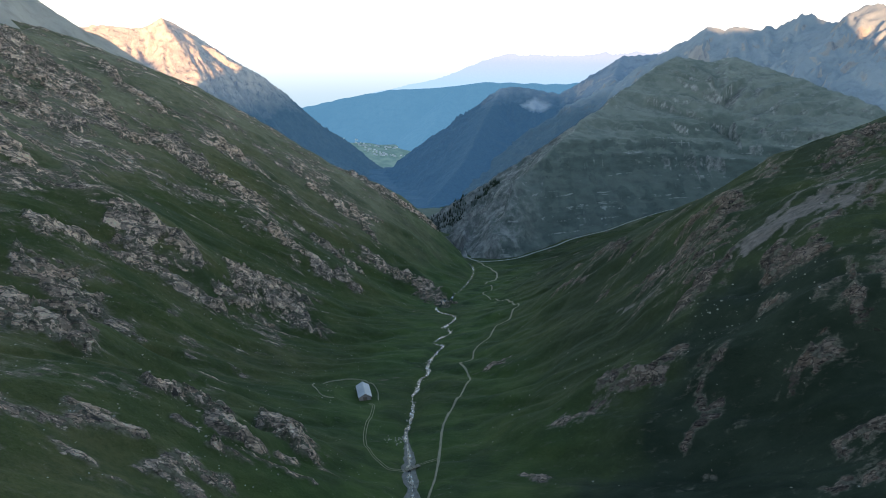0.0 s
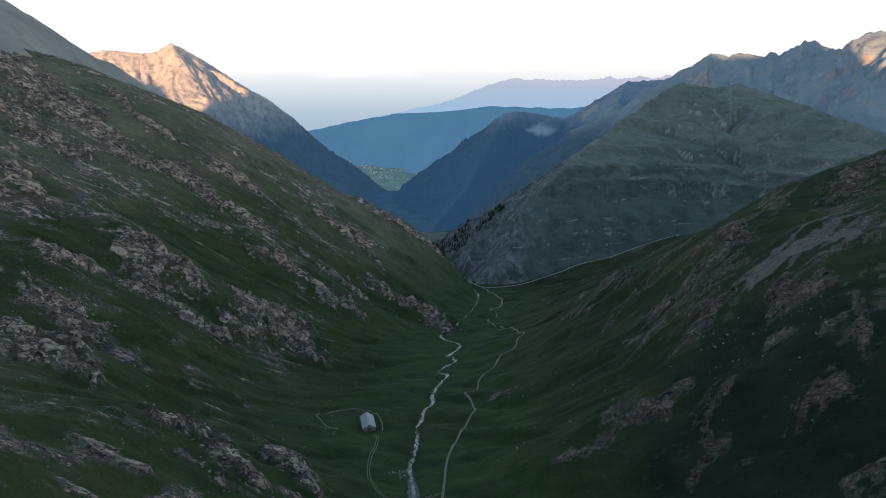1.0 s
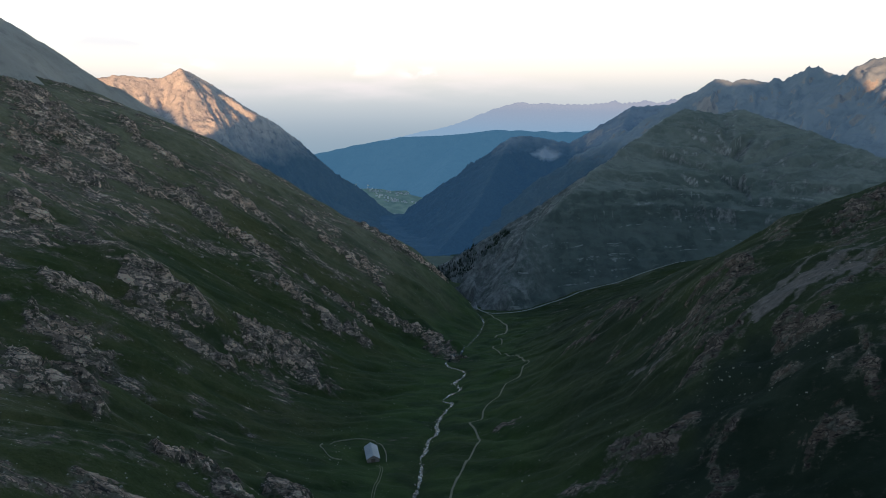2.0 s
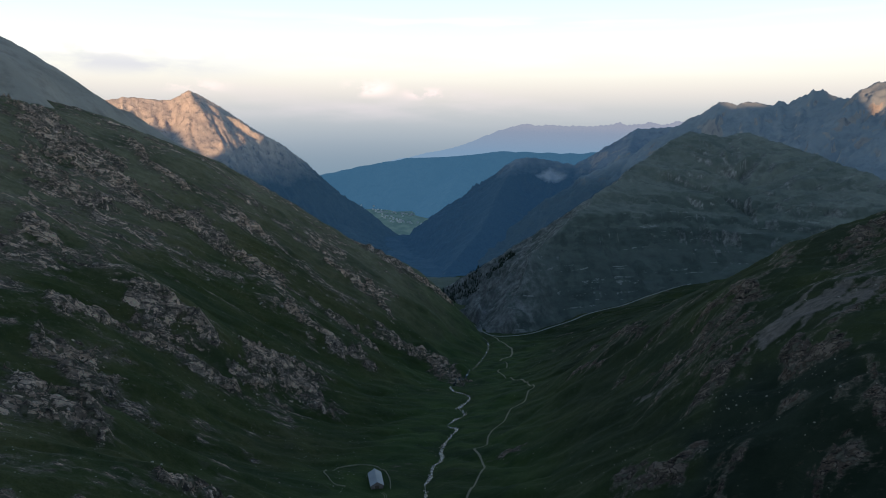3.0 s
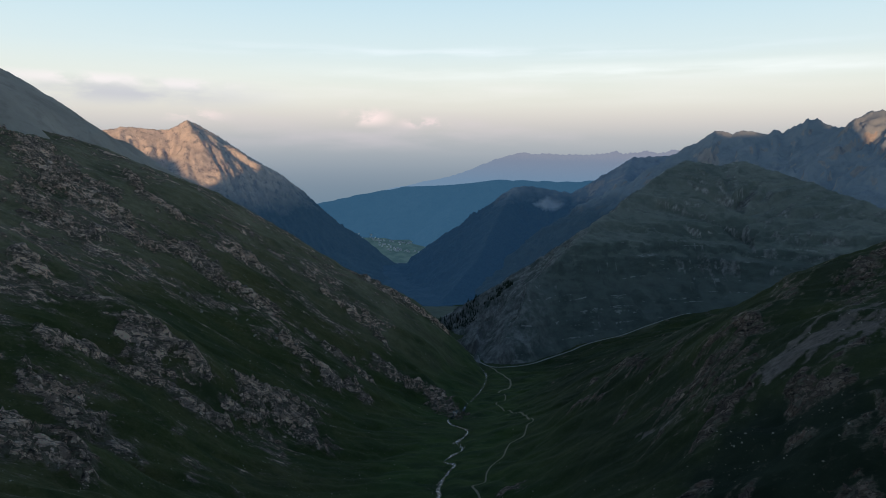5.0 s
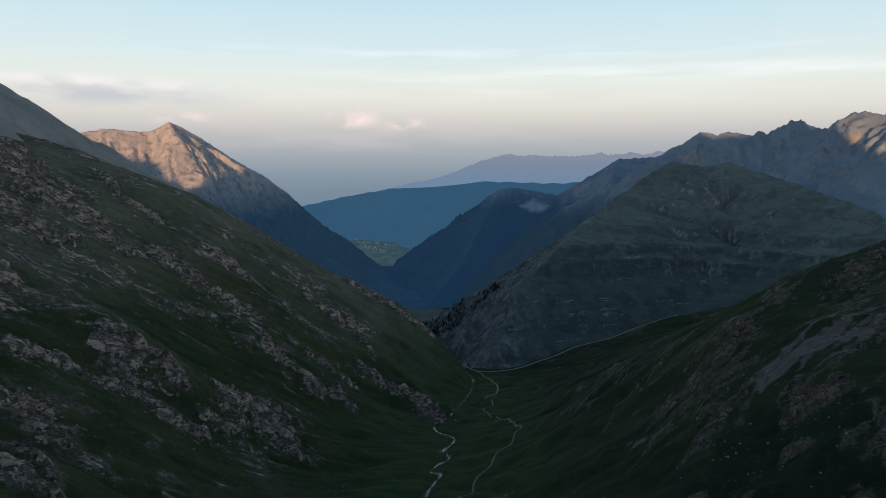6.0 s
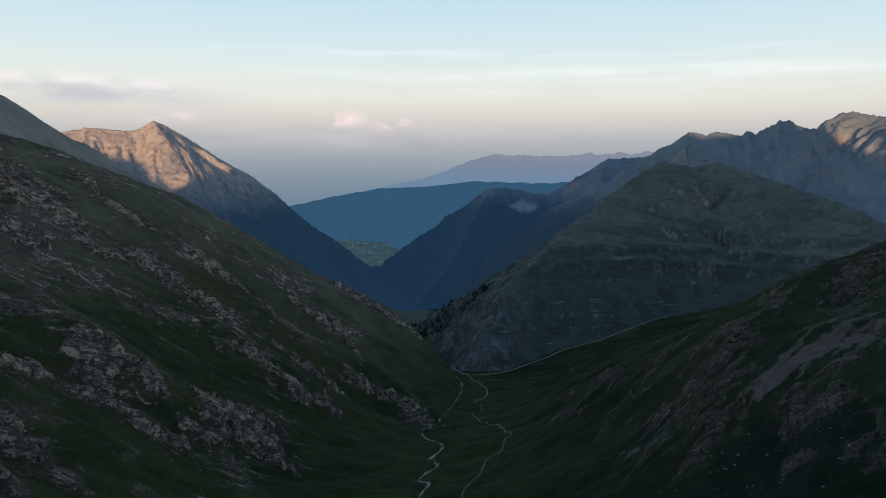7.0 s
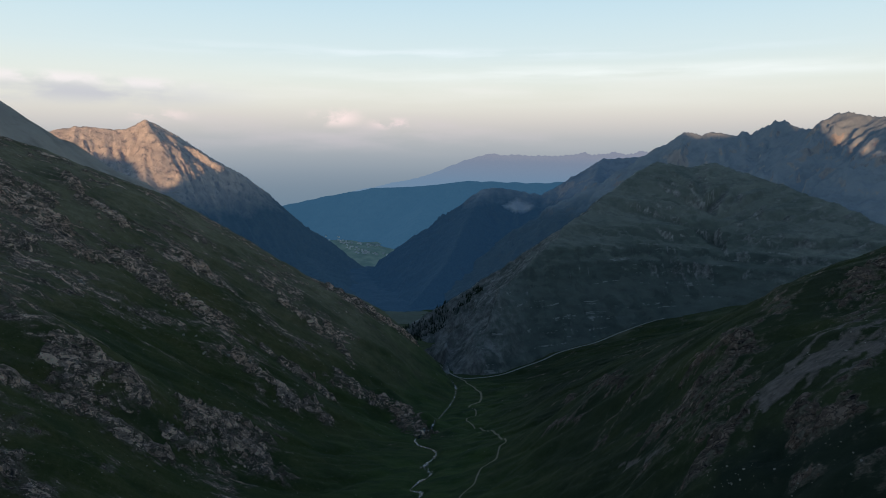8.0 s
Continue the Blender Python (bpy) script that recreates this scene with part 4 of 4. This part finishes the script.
# ---- the barn in its walled meadow ----
def barn(x, y, turn):
    z = on(x, y, False)
    ob = tagged(new("barn"), "long pale stone barn with a light grey sheet roof", "barn")
    ob.matrix_basis = pose(x, y, z, 0, 0, turn)
    w, l, h, r = 4.6, 9.6, 3.1, 5.9
    for sx in (-1, 1):
        bm = bmesh.new()
        box(bm, min(sx * w, sx * (w - 0.5)), max(sx * w, sx * (w - 0.5)), -l, l, -1.5, h)
        part("side_wall", bm, M_PLASTER, ob)
    for sy in (-1, 1):
        bm = bmesh.new()
        a, b = sy * l, sy * (l - 0.5)
        pts = [(-w + 0.5, -1.5), (w - 0.5, -1.5), (w - 0.5, h + 0.1), (0, r - 0.35), (-w + 0.5, h + 0.1)]
        f0, f1 = [bm.verts.new((p, a, q)) for p, q in pts], [bm.verts.new((p, b, q)) for p, q in pts]
        bm.faces.new(f0), bm.faces.new(f1[::-1])
        for k in range(5):
            bm.faces.new((f0[k], f1[k], f1[(k + 1) % 5], f0[(k + 1) % 5]))
        bmesh.ops.recalc_face_normals(bm, faces=bm.faces[:])
        wall = part("gable_wall", bm, M_PLASTER, ob)
        bm = bmesh.new()
        box(bm, -1.5, 1.5, a + sy * 0.03 - 0.05, a + sy * 0.03 + 0.05, 0, 2.7)
        part("barn_door", bm, M_WOOD, wall, "brown plank double door")
    # roof: corrugated sheets on either side, a ridge cap, ends past the gables
    for sx in (-1, 1):
        bm = bmesh.new()
        n = 40
        rows = []
        for k in range(n + 1):
            yy = -l - 0.5 + (2 * l + 1.0) * k / n
            wave = 0.05 * (k % 2)
            rows.append([bm.verts.new((sx * (w + 0.6), yy, h - 0.36 + wave)), bm.verts.new((0, yy, r + wave)), bm.verts.new((0, yy, r - 0.16)), bm.verts.new((sx * (w + 0.6), yy, h - 0.52))])
        for a, b in zip(rows[:-1], rows[1:]):
            for k in range(4):
                bm.faces.new((a[k], a[(k + 1) % 4], b[(k + 1) % 4], b[k]))
        bm.faces.new(rows[0]), bm.faces.new(rows[-1])
        bmesh.ops.recalc_face_normals(bm, faces=bm.faces[:])
        part("roof_side", bm, M_ROOF, ob, "light grey corrugated roof sheets")
    bm = bmesh.new()
    box(bm, -0.22, 0.22, -l - 0.55, l + 0.55, r + 0.02, r + 0.14)
    part("ridge_cap", bm, M_ROOF, ob)
    for sx in (-1, 1):
        for yy in (-6, -2, 2, 6):
            bm = bmesh.new()
            box(bm, sx * w - 0.06, sx * w + 0.06, yy - 0.4, yy + 0.4, 1.3, 2.0)
            part("window", bm, M_DARK, ob)
    return ob


barn(-61.0, 467.0, 13.0)

ENCLOSURE = [(-81, 447), (-87, 446), (-93, 453), (-100, 465), (-99, 482), (-95, 497), (-87, 504), (-75, 507), (-65, 503), (-57, 488), (-51, 472), (-49, 458)]


def dry_stone_wall(line, name, label):
    """A low wall of rough stones laid along a line: stones of uneven size, two courses and a cope."""
    rng = np.random.RandomState(12)
    bm = bmesh.new()
    pts = curve(line, 0.8)
    for i, p in enumerate(pts):
        t = pts[min(i + 1, len(pts) - 1)] - pts[max(i - 1, 0)]
        ang = math.atan2(t[1], t[0])
        z = on(p[0], p[1], False)
        for course in range(2):
            s = Vector((0.52 + 0.2 * rng.rand(), 0.34 + 0.12 * rng.rand(), 0.30 + 0.08 * rng.rand()))
            m = Matrix.Translation((p[0] + 0.1 * rng.randn(), p[1] + 0.1 * rng.randn(), z - 0.05 + 0.55 * course)) @ Euler((0.2 * rng.randn(), 0.2 * rng.randn(), ang + 0.25 * rng.randn())).to_matrix().to_4x4() @ Matrix.Diagonal((*s, 1))
            bmesh.ops.create_icosphere(bm, subdivisions=1, radius=1.0, matrix=m)
    ob = part(name, bm, M_DRYSTONE)
    return tagged(ob, label, "wall")


dry_stone_wall(ENCLOSURE[:4], "dry_stone_wall", "low pale dry-stone wall beside the barn meadow")
dry_stone_wall(ENCLOSURE[3:], "dry_stone_wall", "low pale dry-stone wall curving round the barn")


def plank_bridge(x, y, turn):
    z = on(x, y, False) + 1.35
    ob = tagged(new("plank_bridge"), "small wooden plank bridge carrying the barn track over the brook", "bridge")
    ob.matrix_basis = pose(x, y, z, 0, 0, turn)
    for sy in (-1.0, 1.0):
        bm = bmesh.new()
        box(bm, -6.5, 6.5, sy - 0.15, sy + 0.15, -0.45, -0.06)
        part("beam", bm, M_WOOD, ob)
    for k in range(26):
        bm = bmesh.new()
        box(bm, -6.5 + k * 0.5, -6.06 + k * 0.5, -1.4, 1.4, -0.05, 0.06)
        part("plank", bm, M_WOOD if k % 5 == 0 else M_PLANK, ob)
    return ob


plank_bridge(-19.5, 352.5, 32.0)


# ---- boulders and stones ----
def stone_mesh(seed, name="boulder"):
    rng = np.random.RandomState(seed)
    bm = bmesh.new()
    bmesh.ops.create_icosphere(bm, subdivisions=2, radius=1.0)
    off = rng.rand(3) * 50
    for v in bm.verts:
        n = noise.noise(v.co * 0.9 + Vector(off)) * 0.55 + noise.noise(v.co * 2.1 + Vector(off)) * 0.22
        v.co *= 1 + n
        v.co.z *= 0.75
        v.co = Vector([round(c * 3.2) / 3.2 * 0.35 + c * 0.65 for c in v.co])
    me = bpy.data.meshes.new(name)
    bm.to_mesh(me)
    bm.free()
    me.materials.append(M_STONE)
    return me


STONES = [stone_mesh(20 + k) for k in range(6)]
_s = np.random.RandomState(41)


def scatter(n, x0, y0, x1, y1, spread, lo, hi, label, group):
    """Loose boulders along a line on the slope."""
    for _ in range(n):
        t = _s.rand()
        x, y = x0 + (x1 - x0) * t + spread * _s.randn(), y0 + (y1 - y0) * t + spread * _s.randn()
        r = lo + (hi - lo) * _s.rand() ** 2.2
        ob = new("boulder", STONES[_s.randint(6)])
        ob.matrix_basis = pose(x, y, on(x, y, False) + 0.25 * r, 25 * _s.randn(), 25 * _s.randn(), 360 * _s.rand()) @ Matrix.Diagonal((r * (0.8 + 0.5 * _s.rand()), r, r * 0.9, 1))
        tagged(ob, label, "boulder", group)


scatter(52, 146, 396, 192, 364, 9, 0.2, 0.75, "pale angular boulder lying on the dark grass slope", "boulders below the right cliff")
scatter(24, 60, 430, 130, 400, 14, 0.25, 0.7, "small pale boulder on the grass slope", "boulders below the right cliff")
scatter(16, 195, 352, 215, 372, 8, 0.25, 0.7, "pale angular boulder lying on the dark grass slope", "boulders below the right cliff")
scatter(50, -160, 300, -90, 300, 18, 0.25, 0.9, "grey boulder fallen below the crag", "boulders below the left crags")
scatter(45, -250, 520, -150, 560, 26, 0.3, 1.2, "grey boulder fallen on the green slope", "boulders below the left crags")
scatter(40, -300, 700, -120, 740, 30, 0.8, 2.0, "grey boulder fallen on the green slope", "boulders below the left crags")
scatter(12, -80, 455, -90, 490, 6, 0.4, 0.8, "small pale stone in the walled barn meadow", "stones in the barn meadow")
scatter(30, -34, 385, -27, 392, 3, 0.25, 0.7, "pale stone heaped beside the brook", "stones beside the brook")


def stones_stuff(n, seed):
    """Very many small stones over the slopes, thicker round the outcrops."""
    rng = np.random.RandomState(seed)
    base = np.array([(1, 0, 0), (-1, 0.2, 0), (0.1, 1, 0.1), (-0.1, -1, 0), (0, 0, 1), (0.1, 0, -1)], float)
    tri = np.array([(0, 2, 4), (2, 1, 4), (1, 3, 4), (3, 0, 4), (2, 0, 5), (1, 2, 5), (3, 1, 5), (0, 3, 5)])
    m = n * 9
    x, y = rng.uniform(-460, 320, m), rng.uniform(220, 980, m)
    _, rock, scree, _d = land(x, y)
    keep = rng.rand(m) < np.clip(0.045 + 0.55 * rock * (1 - rock) * 2 + 0.5 * scree, 0, 1) * smooth(12, 60, np.abs(x - stream_x(y))) * np.where(x > stream_x(y), 0.4, 1.0)
    x, y = x[keep][:n], y[keep][:n]
    verts, faces = [], []
    for k, (a, b) in enumerate(zip(x, y)):
        r = 0.18 + 0.55 * rng.rand() ** 3
        p = base * (r * (0.7 + 0.6 * rng.rand(6, 1)))
        c, s = math.cos(rng.rand() * 6.28), math.sin(rng.rand() * 6.28)
        verts.append(np.stack([a + p[:, 0] * c - p[:, 1] * s, b + p[:, 0] * s + p[:, 1] * c, on(a, b, False) + 0.6 * p[:, 2] + 0.1 * r], 1))
        faces.append(tri + 6 * k)
    me = bpy.data.meshes.new("scattered_stones")
    me.from_pydata(np.vstack(verts).tolist(), [], np.vstack(faces).tolist())
    me.materials.append(M_STONE)
    tagged(new("scattered_stones", me), "small pale stones strewn over the grass slopes", "stones", kind="stuff")


stones_stuff(9000, 77)


def crag_blocks(crags, per, seed, material, label):
    """The broken faces of the crags: angular blocks of every size, set into the slope along its fall."""
    rng = np.random.RandomState(seed)
    g = (1 + 5 ** 0.5) / 2
    ico = np.array([(-1, g, 0), (1, g, 0), (-1, -g, 0), (1, -g, 0), (0, -1, g), (0, 1, g), (0, -1, -g), (0, 1, -g), (g, 0, -1), (g, 0, 1), (-g, 0, -1), (-g, 0, 1)]) / 1.9
    tri = np.array([(0, 11, 5), (0, 5, 1), (0, 1, 7), (0, 7, 10), (0, 10, 11), (1, 5, 9), (5, 11, 4), (11, 10, 2), (10, 7, 6), (7, 1, 8),
                    (3, 9, 4), (3, 4, 2), (3, 2, 6), (3, 6, 8), (3, 8, 9), (4, 9, 5), (2, 4, 11), (6, 2, 10), (8, 6, 7), (9, 8, 1)])
    verts, faces = [], []
    for x0, y0, x1, y1, w in crags:
        n = int((math.hypot(x1 - x0, y1 - y0) + w) * 2 * w / (5.0 * per))
        t, off = rng.rand(n), rng.randn(n) * 0.7 * w
        ex, ey = (x1 - x0), (y1 - y0)
        ll = math.hypot(ex, ey)
        X, Y = x0 + ex * t - ey / ll * off + rng.randn(n), y0 + ey * t + ex / ll * off + rng.randn(n)
        hole = fbm(X / 16, Y / 16, 3) > -0.25
        for x, y in zip(X[hole], Y[hole]):
            z = on(x, y, False)
            slope = Vector((on(x - 3, y, False) - on(x + 3, y, False), on(x, y - 3, False) - on(x, y + 3, False), 6.0)).normalized()
            fall = Vector((slope.x, slope.y, 0)).normalized() if slope.z < 0.995 else Vector((1, 0, 0))
            a = (fall - slope * fall.dot(slope)).normalized()
            b = slope.cross(a)
            r = 0.35 + (0.8 + 0.09 * w) * rng.rand() ** 2.6
            p = ico * (0.55 + 0.8 * rng.rand(12, 1)) * (2.3 * r, 0.75 * r, 0.40 * r)
            th = 0.28 * rng.randn() + 0.25
            c, s = math.cos(th), math.sin(th)
            p = np.stack([p[:, 0] * c - p[:, 1] * s, p[:, 0] * s + p[:, 1] * c, p[:, 2]], 1)
            p = p @ np.array([a, b, slope]) + (x, y, z - 0.22 * r)
            faces.append(tri + 12 * len(verts))
            verts.append(p)
    me = bpy.data.meshes.new("crag_blocks")
    me.from_pydata(np.vstack(verts).tolist(), [], np.vstack(faces).tolist())
    me.materials.append(material)
    tagged(new("crag_blocks", me), label, "rocks", kind="stuff")


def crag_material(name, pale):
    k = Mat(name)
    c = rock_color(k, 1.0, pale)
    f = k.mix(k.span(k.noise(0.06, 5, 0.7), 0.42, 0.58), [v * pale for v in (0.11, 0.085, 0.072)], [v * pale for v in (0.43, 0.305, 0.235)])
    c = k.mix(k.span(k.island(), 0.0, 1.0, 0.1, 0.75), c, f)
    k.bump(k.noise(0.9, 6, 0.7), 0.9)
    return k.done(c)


# one rock twice: the second toned down to paint the right slope's shade
M_CRAG, M_CRAG_SHADED = crag_material("crag_rock", 1.5), crag_material("shaded_crag_rock", 0.66)
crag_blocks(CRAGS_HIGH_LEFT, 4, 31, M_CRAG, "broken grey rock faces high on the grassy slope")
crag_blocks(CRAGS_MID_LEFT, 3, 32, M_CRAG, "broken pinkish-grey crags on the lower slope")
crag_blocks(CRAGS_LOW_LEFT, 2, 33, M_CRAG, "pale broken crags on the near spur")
crag_blocks(CRAGS_RIGHT + CRAGS_RIGHT_SMALL, 3, 34, M_CRAG_SHADED, "dark broken crags and ribs on the shaded slope")


def brook_stones():
    for _ in range(120):
        i = _s.randint(60, len(_bl) - 40)
        x, y = _bl[i] + _s.randn(2) * (1.6, 1.0)
        if not 300 < y < 720:
            continue
        r = 0.35 + 0.7 * _s.rand() ** 2
        ob = new("boulder", STONES[_s.randint(6)])
        ob.matrix_basis = pose(x, y, on(x, y, False) + 0.35 + 0.15 * r, 20 * _s.randn(), 20 * _s.randn(), 360 * _s.rand()) @ Matrix.Diagonal((r, r, r, 1))
        tagged(ob, "wet grey stone standing in the brook", "boulder", "stones in the brook")


brook_stones()

# ---- the village on its plain ----
k = Mat("village_meadow")
_f = k.noise(0.012, 3, 0.5, stretch=(1.6, 0.7, 1))
_c = k.mix(k.span(_f, 0.4, 0.6), (0.17, 0.21, 0.125), (0.27, 0.30, 0.18))
_c = k.mix(k.span(k.noise(0.03, 4, 0.6), 0.58, 0.66), _c, (0.30, 0.29, 0.22))
# the meadow's faint blue emission is distance haze, painted on
M_MEADOW = k.done(_c, haze_glow=(0.010, 0.022, 0.034))
_mx, _my = np.meshgrid(np.arange(-640, 140, 20.0), np.arange(2900, 4240, 20.0))
_mz = land(_mx, _my)[0]
for _k in range(6):
    _mz[1:-1, 1:-1] = (_mz[:-2, 1:-1] + _mz[2:, 1:-1] + _mz[1:-1, :-2] + _mz[1:-1, 2:]) / 4
_mz = _mz + 1.5 + 1.0 * fbm(_mx / 120, _my / 120, 2)
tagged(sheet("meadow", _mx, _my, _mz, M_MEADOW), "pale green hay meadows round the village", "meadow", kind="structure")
SURFACES.append((_mx[0], _my[:, 0], _mz))


def inner(X, Y, width):
    """1 inside the sheet, falling to 0 at its ragged edge."""
    e = np.minimum(np.minimum(X - X.min(), X.max() - X), np.minimum(Y - Y.min(), Y.max() - Y))
    return smooth(0.1, 1.0, e / width + 0.5 * fbm(X / 60, Y / 60, 3))


M_MOUTH = plain("gorge_meadow", (0.16, 0.175, 0.125), scale=0.05)
_mx2, _my2 = np.meshgrid(np.arange(-160, 60, 10.0), np.arange(1640, 2040, 10.0))
_mz2 = land(_mx2, _my2)[0] - 6 + 6.8 * inner(_mx2, _my2, 50)
tagged(sheet("meadow", _mx2, _my2, _mz2, M_MOUTH), "pale green meadow at the gorge's mouth", "meadow", kind="structure")

_mx3, _my3 = np.meshgrid(np.arange(-620, 150, 10.0), np.arange(1950, 3100, 10.0))
_mz3 = land(_mx3, _my3)[0] - 8 + inner(_mx3, _my3, 60) * (10.0 + 5 * np.abs(fbm(_mx3 / 25, _my3 / 25, 3)) + 14 * np.abs(fbm(_mx3 / 150, _my3 / 150, 2)))
# shares the spur's material, with its painted haze
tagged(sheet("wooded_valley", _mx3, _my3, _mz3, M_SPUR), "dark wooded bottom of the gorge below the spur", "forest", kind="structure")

M_HOUSE = plain("house_plaster", (0.82, 0.79, 0.74), scale=0.5, spread=0.2)
M_HOUSEROOF = plain("house_roof", (0.52, 0.49, 0.47), scale=0.5, spread=0.3)


def house_meshes(w, l, h, r):
    bm = bmesh.new()
    box(bm, -w, w, -l, l, -2, h)
    for sy in (-1, 1):
        v = [bm.verts.new(p) for p in ((-w, sy * (l - 0.02), h), (w, sy * (l - 0.02), h), (0, sy * (l - 0.02), h + r))]
        bm.faces.new(v)
    a = bpy.data.meshes.new("wall")
    bm.to_mesh(a), bm.free()
    a.materials.append(M_HOUSE)
    bm = bmesh.new()
    for sx in (-1, 1):
        q = [(0, -l - 0.8, h + r + 0.3), (0, l + 0.8, h + r + 0.3), (sx * (w + 0.9), l + 0.8, h - 0.6), (sx * (w + 0.9), -l - 0.8, h - 0.6)]
        top, bot = [bm.verts.new(p) for p in q], [bm.verts.new((p[0], p[1], p[2] - 0.35)) for p in q]
        bm.faces.new(top), bm.faces.new(bot[::-1])
        for n in range(4):
            bm.faces.new((top[n], bot[n], bot[(n + 1) % 4], top[(n + 1) % 4]))
    bmesh.ops.recalc_face_normals(bm, faces=bm.faces[:])
    b = bpy.data.meshes.new("roof")
    bm.to_mesh(b), bm.free()
    b.materials.append(M_HOUSEROOF)
    return a, b


HOUSES = [house_meshes(3.8, 5, 5, 2.6), house_meshes(4.2, 4.5, 6, 2.4), house_meshes(3.6, 7, 4.5, 2.4)]
_v = np.random.RandomState(5)


def village(n, x0, y0, x1, y1, sx, sy):
    for _ in range(n):
        t = _v.rand()
        x, y = x0 + (x1 - x0) * t + sx * _v.randn(), y0 + (y1 - y0) * t + sy * _v.randn()
        if on(x, y) > -240:
            continue
        ob = tagged(new("house"), "small whitewashed village house with a brown gable roof", "house", "houses of the village")
        ob.matrix_basis = pose(x, y, on(x, y), 0, 0, 90 * _v.randint(2) + 20 * _v.randn())
        for me, nm in zip(HOUSES[_v.randint(3)], ("wall", "roof")):
            p = new(nm, me)
            p.parent = ob


village(18, -590, 4180, -430, 3990, 22, 35)
village(12, -370, 3960, -260, 3900, 25, 30)
village(18, -330, 3600, -150, 3480, 28, 30)
village(6, -430, 3780, -370, 3680, 15, 25)
village(22, -490, 3990, -290, 3570, 30, 40)


# ---- conifers on the spur above the gorge ----
def wood(n, seed, x0, x1, y0, y1):
    """A far wood of small spruces: tiers of uneven branches on short trunks."""
    rng = np.random.RandomState(seed)
    verts, faces = [], []
    c = 0
    for _ in range(n):
        x, y = rng.uniform(x0, x1), rng.uniform(y0, y1)
        if perlin(np.array(x / 45.0), np.array(y / 45.0)) < -0.12:
            continue
        z, h = on(x, y), 4.5 + 4.5 * rng.rand()
        if z > 20 or z < -190:
            continue
        for tier in range(3):
            zb, zt, r = z + h * (0.08 + 0.27 * tier), z + h * (0.50 + 0.25 * tier), h * (0.20 - 0.05 * tier)
            ring = [(x + r * (0.75 + 0.5 * rng.rand()) * math.cos(a), y + r * (0.75 + 0.5 * rng.rand()) * math.sin(a), zb - 0.4 * rng.rand()) for a in np.arange(6) * 1.0472]
            verts += ring + [(x, y, zt)]
            faces += [(c + k, c + (k + 1) % 6, c + 6) for k in range(6)]
            c += 7
    me = bpy.data.meshes.new("conifer_wood")
    me.from_pydata(verts, [], faces)
    me.materials.append(plain("spruce_green", (0.022, 0.035, 0.022), scale=0.6, spread=0.5))
    tagged(new("conifer_wood", me), "dark spruce wood on the steep spur above the gorge", "trees", kind="stuff")


wood(1500, 9, -70, 120, 1400, 1600)
